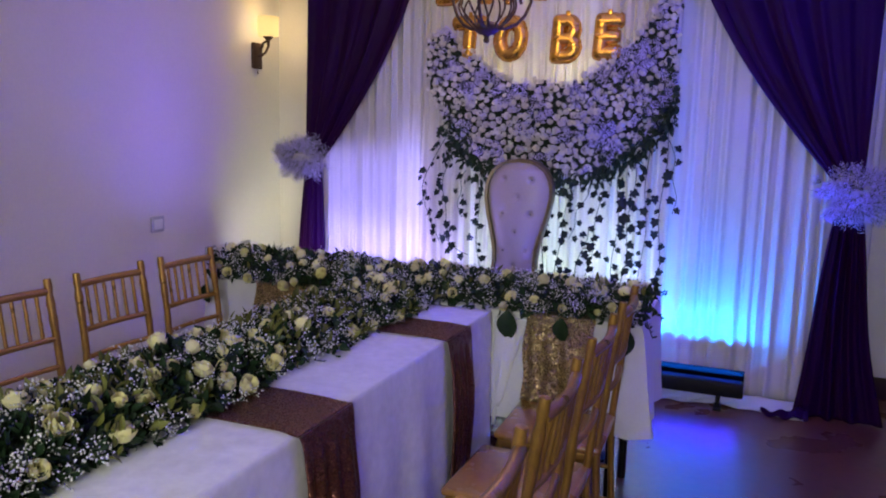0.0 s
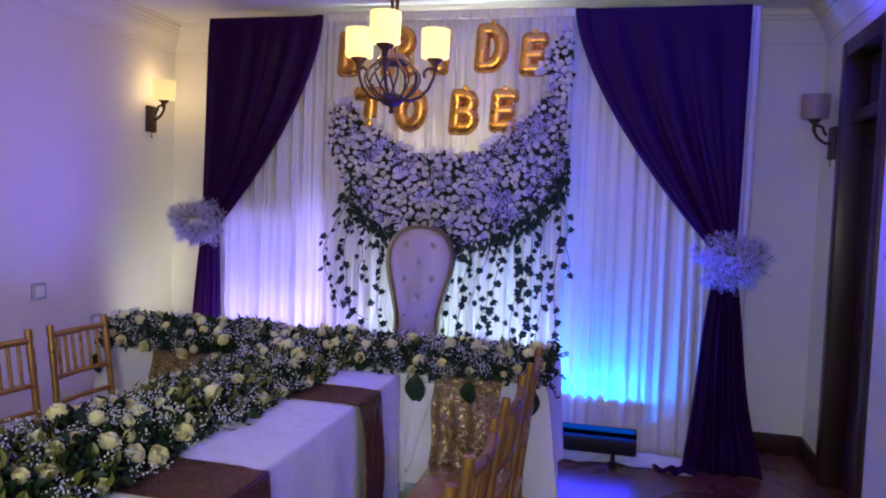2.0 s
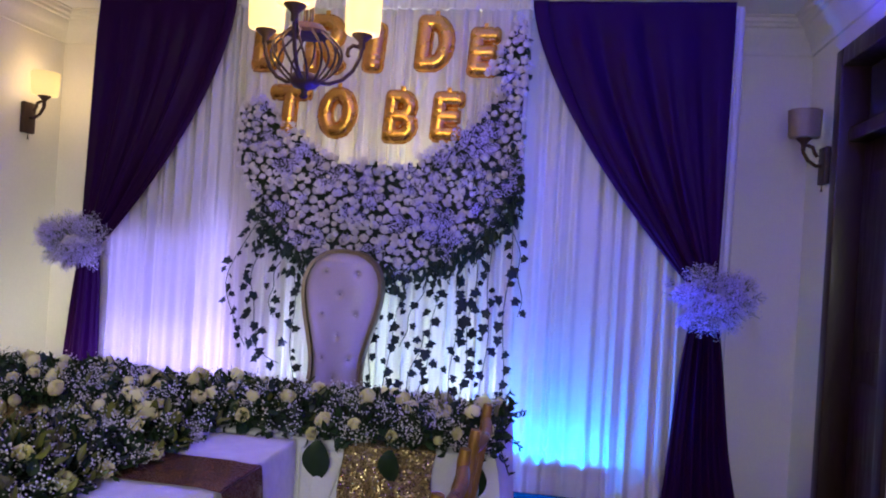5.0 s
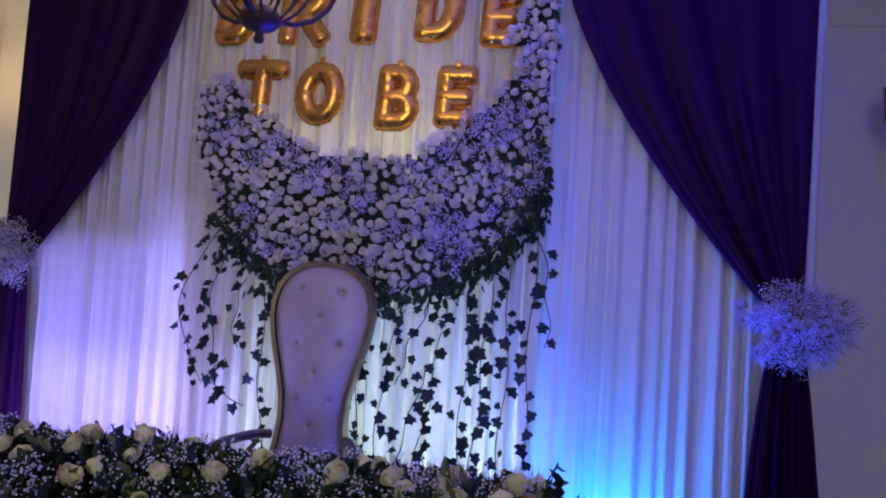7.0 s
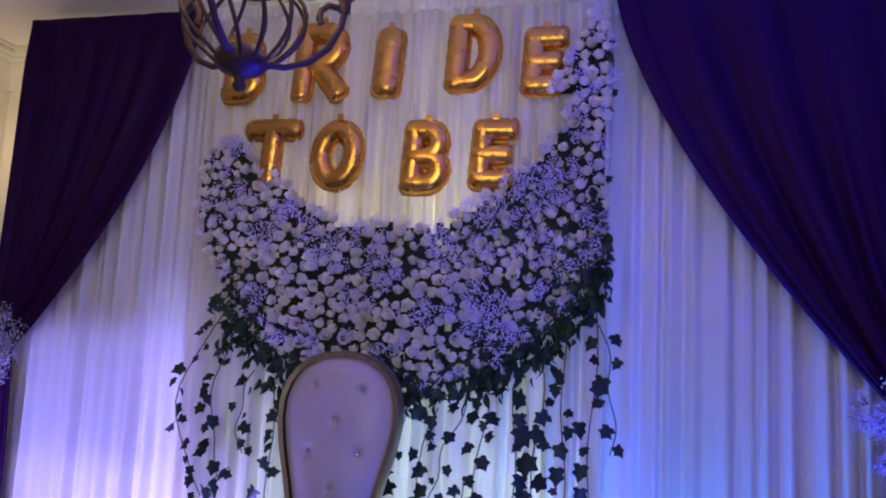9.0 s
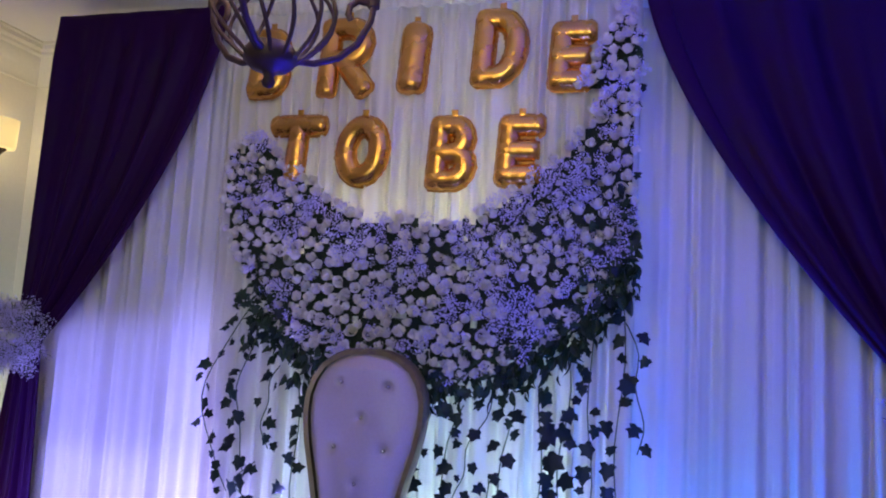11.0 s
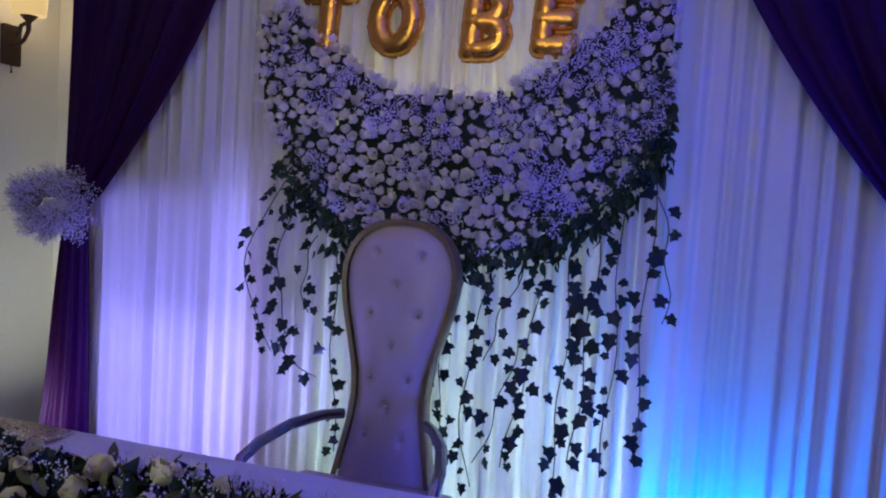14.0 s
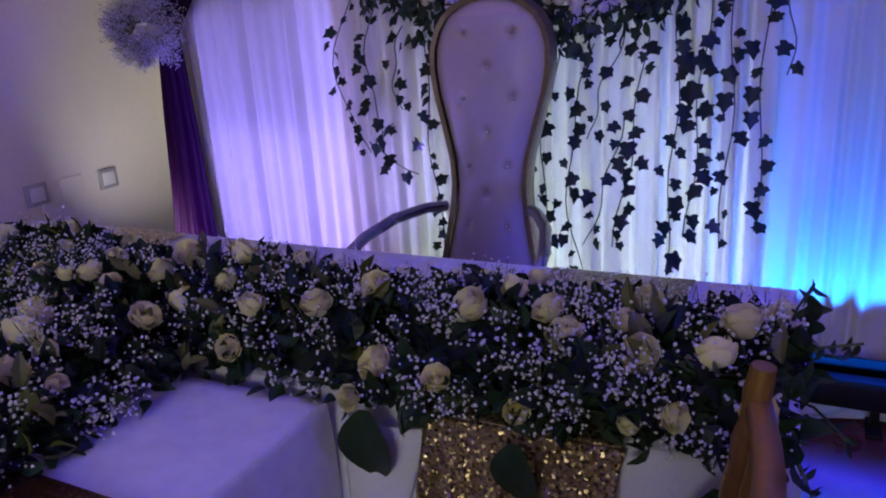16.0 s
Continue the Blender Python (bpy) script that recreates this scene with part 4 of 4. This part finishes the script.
# ---- flower garlands on the tables ----
def garland(name, label, a, b, half, height, n_rose, n_leaf, n_gyp, rose_size, over=0.0, seed=1, n_sprig=0):
    """A dense runner of roses, leaves and baby's breath from a to b along a table top. over: hang past the front edge."""
    r = np.random.default_rng(seed)
    a, b = np.array(a, float), np.array(b, float)
    along = (b - a) / np.linalg.norm(b - a)
    side = np.array((along[1], -along[0], 0.0))
    t = thing(name, label, "flowers", tuple((a + b) / 2), "table garlands")
    length = np.linalg.norm(b - a)

    def place(s, ang, k=1.0):
        """A place on the garland's skin: s along, ang round from one side (0) over the top to the other (pi)."""
        lump = 1 + 0.30 * noise.noise(Vector((s * 5, ang * 1.5, seed))) + 0.12 * noise.noise(Vector((s * 14, ang * 3, seed + 5)))
        w, hgt = half * lump * k, height * lump * k
        d = math.cos(ang) * side * w + np.array((0, 0, max(-0.02, math.sin(ang)) * hgt))
        if over:
            d = d + np.array((0, 0, -over * max(0, math.cos(ang)) ** 2))
        nrm = math.cos(ang) * side / half + np.array((0, 0, math.sin(ang) / height))
        return a + along * s * length + d, nrm / np.linalg.norm(nrm)

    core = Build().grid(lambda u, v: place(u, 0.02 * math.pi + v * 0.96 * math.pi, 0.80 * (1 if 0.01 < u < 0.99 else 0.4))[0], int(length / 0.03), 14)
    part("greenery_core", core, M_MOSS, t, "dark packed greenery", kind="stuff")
    poses = []
    for _ in range(n_leaf):
        p, nrm = place(r.uniform(-0.01, 1.01), r.uniform(0.0, math.pi), r.uniform(0.72, 1.0))
        ax = nrm * 0.8 + r.normal(0, 0.75, 3)
        poses.append((int(r.integers(3)), turned(ax, r.uniform(0, 6.28), r.uniform(0.018, 0.042), p)))
    part("leaves", scatter(LEAVES, poses), M_LEAF, t, "small dark green leaves", kind="stuff", smooth=False)
    poses = []
    for _ in range(n_sprig):
        s0 = r.uniform(0, 1)
        if noise.noise(Vector((s0 * 7, seed, 0))) < -0.05:
            continue
        p, nrm = place(s0, r.uniform(0.15, 0.95) * math.pi, r.uniform(0.9, 1.14))
        poses.append((1, turned(nrm + r.normal(0, 0.5, 3) + np.array((0, 0, 0.3)), r.uniform(0, 6.28), r.uniform(0.02, 0.045), p)))
    if poses:
        part("sprig_filler", scatter(LEAVES, poses), M_SPRIG, t, "yellow-green filler sprigs", kind="stuff", smooth=False)
    cs, ns = [], []
    for _ in range(n_gyp):
        p, nrm = place(r.uniform(0, 1), r.uniform(0.05, 0.95) * math.pi, r.uniform(0.85, 1.0))
        cs.append(p), ns.append(nrm)
    bl, st = sprays(cs, ns, 34, 0.030, 0.0024)
    part("baby_breath", bl, M_GYP, t, "sprays of tiny white baby's breath", kind="stuff", sharp=180)
    part("stem_spray", st, M_STEM, t, kind="stuff", smooth=False)
    done = []
    while len(done) < n_rose:
        s, ang = r.uniform(0.0, 1.0), r.choice((r.uniform(0.0, 0.35), r.uniform(0.3, 0.7), r.uniform(0.65, 1.0))) * math.pi
        p, nrm = place(s, ang, 0.99)
        if any(np.linalg.norm(p - q) < rose_size * 2.1 for q in done) and r.uniform() > 0.02:
            continue
        done.append(p)
        ax = nrm + r.normal(0, 0.5, 3) + np.array((0, -0.12, 0.05))
        piece("rose", ROSES[int(r.integers(4))], t, matrix_of(turned(ax, r.uniform(0, 6.28), rose_size * r.uniform(0.72, 1.32), p)))
    return t, place


head_g, head_place = garland("flower_garland", "dense garland of cream roses and greenery along the head table front", (-1.10, -1.50, TH + 0.008), (0.70, -1.50, TH + 0.008), 0.145, 0.095, 92, 3200, 260, 0.0215, 0.0, 3, 160)
long_g, long_place = garland("flower_garland", "thick garland of cream roses and baby's breath along the guest table", (-0.205, -1.66, TH + 0.005), (-0.205, -3.85, TH + 0.005), 0.148, 0.092, 100, 4600, 300, 0.0240, 0.0, 8, 1000)
# broad leaves that hang over the head table's front edge
for x, z, ln in ((0.235, 0.765, 0.105), (0.43, 0.76, 0.085), (0.645, 0.755, 0.105), (-0.62, 0.745, 0.08), (-1.10, 0.73, 0.08)):
    one = leaf_shape(0.36, 0.10, 8, 12)
    b = Build().add(one.v, one.f, Matrix.Translation((x, -1.665, z)) @ Euler((radians(172), 0, 0.2 * math.sin(x * 40))).to_matrix().to_4x4() @ Matrix.Scale(ln, 4))
    part("hanging_leaf", b, M_LEAF, head_g, "broad dark leaf hanging over the edge")
# sprigs that stand out at the right end
for k, (dx, dy, dz) in enumerate(((0.03, 0.03, 0.075), (0.08, 0.0, 0.045), (0.075, -0.03, -0.03), (0.05, -0.04, -0.085))):
    b = Build()
    base = Vector((0.685, -1.49 - 0.03 * k, 0.83 - 0.01 * k))
    tip = base + Vector((dx, dy, dz))
    b.tube([base, base.lerp(tip, 0.5) + Vector((0, 0, 0.012)), tip], 0.0016, 5)
    for i in range(8):
        q = base.lerp(tip, 0.25 + 0.1 * i)
        one = leaf_shape(0.2, 0.1)
        b.add(one.v, one.f, matrix_of(turned((rng.normal(0.5, 0.5), rng.normal(0, 0.7), rng.normal(0.2, 0.6)), rng.uniform(0, 6), 0.018, tuple(q))))
    part("sprig", b, M_LEAF, head_g)

# ---- chiavari chairs ----
def chiavari_chair(label):
    """Faces +x, origin on the floor under the seat's centre."""
    t = thing("chiavari_chair", label, "chair", (0, 0, 0), "chiavari chairs")
    part("seat", Build().box((-0.165, -0.165, 0.425), (0.175, 0.165, 0.45), 0.011), M_SEAT, t, "varnished brown seat")
    part("seat_frame", Build().box((-0.155, -0.155, 0.395), (0.165, 0.155, 0.424), 0.006), M_GOLDCHAIR, t)

    def turned_post(pts, r):
        path, rad = [], []
        n = 26
        for i in range(n + 1):
            f = i / n * (len(pts) - 1)
            j = min(int(f), len(pts) - 2)
            path.append(Vector(pts[j]).lerp(Vector(pts[j + 1]), f - j))
            rad.append(r * (1.16 if i % 6 == 3 else 1.0))
        rad[0], rad[-1] = r * 0.8, r * 0.95
        rad[-2], rad[-3], rad[-4] = r * 1.12, r * 0.86, r * 1.2
        return Build().tube(path, rad, 9)
    for s in (-1, 1):
        part("back_post", turned_post([(-0.175, s * 0.148, 0.0), (-0.15, s * 0.148, 0.42), (-0.175, s * 0.143, 0.68), (-0.205, s * 0.14, 0.905)], 0.0118), M_GOLDCHAIR, t)
        part("front_leg", turned_post([(0.165, s * 0.15, 0.0), (0.155, s * 0.145, 0.41)], 0.0135), M_GOLDCHAIR, t)
        for z in (0.14, 0.26):
            part("side_stretcher", Build().tube([(-0.165, s * 0.148, z), (0.16, s * 0.148, z)], 0.008, 8), M_GOLDCHAIR, t)
    for z in (0.12, 0.30):
        part("front_stretcher", Build().tube([(0.161, -0.148, z), (0.161, 0.148, z)], 0.008, 8), M_GOLDCHAIR, t)
    for z, x, r in ((0.865, -0.203, 0.0125), (0.715, -0.181, 0.010), (0.625, -0.169, 0.009)):
        part("back_rail", Build().tube([(x - 0.013 * math.cos(math.pi * (i / 8 - 0.5)), -0.14 + 0.28 * i / 8, z) for i in range(9)], r, 8), M_GOLDCHAIR, t)
    for i in range(6):
        y = -0.10 + 0.04 * i
        c = 0.013 * math.cos(math.pi * ((y + 0.14) / 0.28 - 0.5))
        part("spindle", turned_post([(-0.181 - c, y, 0.715), (-0.192 - c, y, 0.79), (-0.203 - c, y, 0.865)], 0.0058), M_GOLDCHAIR, t)
    return t


first_chair = chiavari_chair("gold chiavari chair with spindle back at the guest table")
# the chairs stand on both long sides; back posts at x -1.015 and 0.678
first_chair.matrix_basis = pose(-0.81, -1.875, 0)
for y in (-2.255, -2.645):
    copy_thing(first_chair, pose(-0.81, y, 0))
for y, turn in ((-2.725, 180), (-2.265, 179), (-1.83, 181), (-3.16, 180)):
    copy_thing(first_chair, pose(0.474, y, 0, 0, 0, turn))

# ---- chandelier ----
CX, CY = -0.048, -1.18
ch = thing("chandelier", "bronze cage chandelier with three lit cream glass shades", "chandelier", (CX, CY, ZC))
part("ceiling_rose", Build().lathe([(0.0, -0.035), (0.05, -0.03), (0.065, -0.008), (0.065, 0.0)], (CX, CY, ZC), 24), M_IRON, ch)
for dx in (-0.011, 0.011):
    part("stem_rod", Build().tube([(CX + dx, CY, ZC - 0.02), (CX + dx, CY, 1.98)], 0.008, 8), M_IRON, ch)
part("top_cup", Build().lathe([(0.02, 0.03), (0.05, 0.025), (0.072, 0.0), (0.066, -0.012), (0.0, -0.014)], (CX, CY, 1.975), 24), M_IRON, ch)
for i in range(12):
    a = 2 * math.pi * i / 12
    pts = []
    for k in range(11):
        f = k / 10
        rr = 0.062 + (0.118 - 0.062) * math.sin(math.pi * min(1, f * 1.25)) if f < 0.4 else 0.118 * math.cos((f - 0.4) / 0.6 * math.pi / 2 * 0.78) + 0.0
        pts.append((CX + rr * math.cos(a + 0.5 * f), CY + rr * math.sin(a + 0.5 * f), 1.975 - 0.17 * f))
    part("cage_rib", Build().tube(pts, 0.0042, 6), M_IRON, ch)
part("hub", Build().lathe([(0.0, 0.028), (0.04, 0.026), (0.05, 0.012), (0.05, -0.006), (0.036, -0.02), (0.014, -0.026), (0.009, -0.036), (0.013, -0.045), (0.010, -0.054), (0.0, -0.058)], (CX, CY, 1.812), 20), M_IRON, ch, "turned hub and drop finial")
for ang in (-82, 38, 158):
    a = radians(ang)
    u = Vector((math.cos(a), math.sin(a), 0))
    c = Vector((CX, CY, 0))
    P = lambda r_, z: c + u * r_ * 0.92 + Vector((0, 0, z))
    arm = part("arm", Build().tube([P(0.04, 1.815), P(0.09, 1.818), (P(0.14, 1.838)), P(0.18, 1.875), P(0.205, 1.925), P(0.21, 1.955), P(0.205, 1.962), P(0.175, 1.962), P(0.158, 1.948), P(0.155, 1.93), P(0.162, 1.92)], 0.0068, 8), M_IRON, ch)
    s = P(0.21, 0)
    part("candle_cup", Build().lathe([(0.0, -0.03), (0.012, -0.03), (0.012, -0.006), (0.036, 0.016), (0.036, 0.02), (0.0, 0.02)], (s.x, s.y, 1.985), 16), M_IRON, arm)
    sh = part("glass_shade", Build().lathe([(0.040, 0.0), (0.058, 0.003), (0.0605, 0.012), (0.0615, 0.06), (0.0625, 0.125), (0.059, 0.125), (0.057, 0.06), (0.056, 0.01), (0.04, 0.006)], (s.x, s.y, 2.005), 28), M_SHADE_ON, arm, "lit cream glass shade")
    sh.visible_shadow = False
    bulb("chandelier_bulb", (s.x, s.y, 2.065), 3.1, WARM)


# ---- wall sconces ----
def sconce(at, out, lit, label):
    """A bracket lamp: plate, curled arm, glass shade, pull switch."""
    x, y, z = at
    t = thing("wall_sconce", label, "wall lamp", at, "wall sconces")
    part("wall_plate", Build().box((min(x, x + out * 0.028), y - 0.045, z - 0.085), (max(x, x + out * 0.028), y + 0.045, z + 0.085), 0.006), M_IRON, t)
    arm = part("arm", Build().tube([(x + out * 0.02, y, z + 0.0), (x + out * 0.05, y, z - 0.002), (x + out * 0.085, y, z + 0.022), (x + out * 0.108, y, z + 0.06), (x + out * 0.110, y, z + 0.085), (x + out * 0.09, y, z + 0.092),
                                    (x + out * 0.066, y, z + 0.082), (x + out * 0.06, y, z + 0.060), (x + out * 0.045, y, z + 0.040)], 0.0085, 8), M_IRON, t)
    sx, sz = x + out * 0.108, z + 0.105
    part("candle_cup", Build().lathe([(0.0, -0.04), (0.010, -0.04), (0.010, -0.01), (0.034, 0.016), (0.034, 0.02), (0.0, 0.02)], (sx, y, sz), 16), M_IRON, arm)
    sh = part("glass_shade", Build().lathe([(0.036, 0.0), (0.064, 0.003), (0.068, 0.012), (0.0705, 0.065), (0.073, 0.128), (0.069, 0.128), (0.066, 0.065), (0.063, 0.01), (0.036, 0.006)], (sx, y, sz + 0.018), 28),
              M_SHADE_ON if lit else M_SHADE_OFF, arm, "glowing cream glass shade" if lit else "unlit cream glass shade")
    part("pull_knob", Build().tube([(x + out * 0.02, y, z - 0.085), (x + out * 0.02, y, z - 0.105), (x + out * 0.02, y, z - 0.118)], [0.002, 0.002, 0.006], 6), M_IRON, t)
    if lit:
        sh.visible_shadow = False
        bulb("sconce_bulb", (sx + out * 0.03, y, sz + 0.07), 2.0, WARM, 0.05)


sconce((XL, 0.14, 1.872), 1, True, "bronze wall sconce with a lit cream shade")
sconce((XR, 0.11, 1.777), -1, False, "bronze wall sconce with an unlit beige shade")


# ---- stage lights ----
def light_bar(x0, x1, y, lens, label, low=0.0):
    t = thing("light_bar", label, "stage light", ((x0 + x1) / 2, y, 0), "light bars")
    part("housing", Build().box((x0, y - 0.045, 0.145 - low), (x1, y + 0.035, 0.222 - low), 0.008), M_BLACK, t)
    part("lens_strip", Build().box((x0 + 0.015, y - 0.025, 0.218 - low), (x1 - 0.015, y + 0.02, 0.2245 - low), 0.003), lens, t, "glowing lens strip")
    if low:
        # Added lip that blocks the blue wash below a line on the drape
        part("cutoff_lip", Build().box((x0, y + 0.027, 0.21 - low), (x1, y + 0.032, 0.274 - low), 0.001), M_LIP, t, "upright black lip added behind the lens to cut the beam low on the drape")
    for x in (x0 + 0.12, x1 - 0.12):
        part("foot", Build().box((x - 0.02, y - 0.06, 0.0), (x + 0.02, y + 0.05, 0.012), 0.003), M_BLACK, t)
        part("yoke", Build().box((x - 0.012, y - 0.012, 0.010), (x + 0.012, y + 0.012, 0.148 - low), 0.003), M_BLACK, t)


light_bar(0.40, 1.05, -0.132, M_LED, "black stage light bar on the floor glowing blue", low=0.070)
light_bar(-1.58, -0.45, -0.36, M_LEDV, "black stage light bar behind the head table glowing violet")


def hooded_helper(hx, hy, hz, x0, x1, top):
    """An unseen floor lamp, added with barn doors that bound the lit field on the drapes."""
    t = thing("stage_lamp", "unseen black helper lamp with barn doors, added to shape light on the drapes", "stage light", (hx, hy, 0), "stage lamps")
    d = 0.12
    k = d / -hy
    zt, xa, xb = hz + (top - hz) * k, hx + (x0 - hx) * k, hx + (x1 - hx) * k
    part("housing", Build().box((hx - 0.03, hy - 0.09, hz - 0.05), (hx + 0.03, hy - 0.02, hz + 0.04), 0.006), M_BLACK, t)
    part("yoke", Build().tube([(hx, hy - 0.05, 0.012), (hx, hy - 0.05, hz - 0.045)], 0.008, 8), M_BLACK, t)
    part("foot", Build().box((hx - 0.05, hy - 0.10, 0.0), (hx + 0.05, hy, 0.012), 0.003), M_BLACK, t)
    part("barn_door", Build().box((xa - 0.02, hy - 0.10, zt), (xb + 0.02, hy + d, zt + 0.003), 0), M_LIP, t)
    for x, s in ((xa, -1), (xb, 1)):
        part("barn_door", Build().box((min(x, x + s * 0.003), hy - 0.10, hz - 0.10), (max(x, x + s * 0.003), hy + d, zt - 0.001), 0), M_LIP, t)


# Housings for the made-up lamps that draw the light steps on the drapes
for hx, hy, hz, x0, x1, top, watts, color in HOODED_HELPERS:
    hooded_helper(hx, hy, hz, x0, x1, top)
light = thing("uplight_bar", "white uplight bar on the floor behind the pleated panel", "stage light", (0.0, 0.15, 0))
part("housing", Build().box((-0.48, 0.13, 0.07), (0.48, 0.17, 0.15), 0.006), M_BLACK, light)
for x in (-0.3, 0.4):
    part("foot", Build().box((x - 0.02, 0.11, 0.0), (x + 0.02, 0.19, 0.071), 0.003), M_BLACK, light)
light = thing("batten_lamp", "warm batten lamp hung behind the panel on two rods", "stage light", (-0.10, 0.11, 1.40))
part("housing", Build().box((-0.49, 0.095, 1.36), (0.29, 0.13, 1.41), 0.006), M_PLASTIC, light)
for x in (-0.45, 0.25):
    part("hanging_rod", Build().tube([(x, 0.118, 1.40), (x, 0.118, ZT - 0.06), (x, 0.06, ZT + 0.025), (x, 0.03, ZT + 0.03)], 0.004, 6), M_PLASTIC, light)


# ---- cable on the floor by the wall ----
cab = Build().tube([(XL + 0.03, -0.36, 0.56), (XL + 0.035, -0.37, 0.30), (XL + 0.05, -0.42, 0.03), (XL + 0.12, -0.75, 0.006), (-1.80, -1.25, 0.006), (-1.70, -1.7, 0.006), (-1.78, -2.2, 0.006), (-1.66, -2.7, 0.006)], 0.0045, 6)
solo("power_cable", cab, M_PLASTIC, "thin white power cable trailing along the floor", "cable")
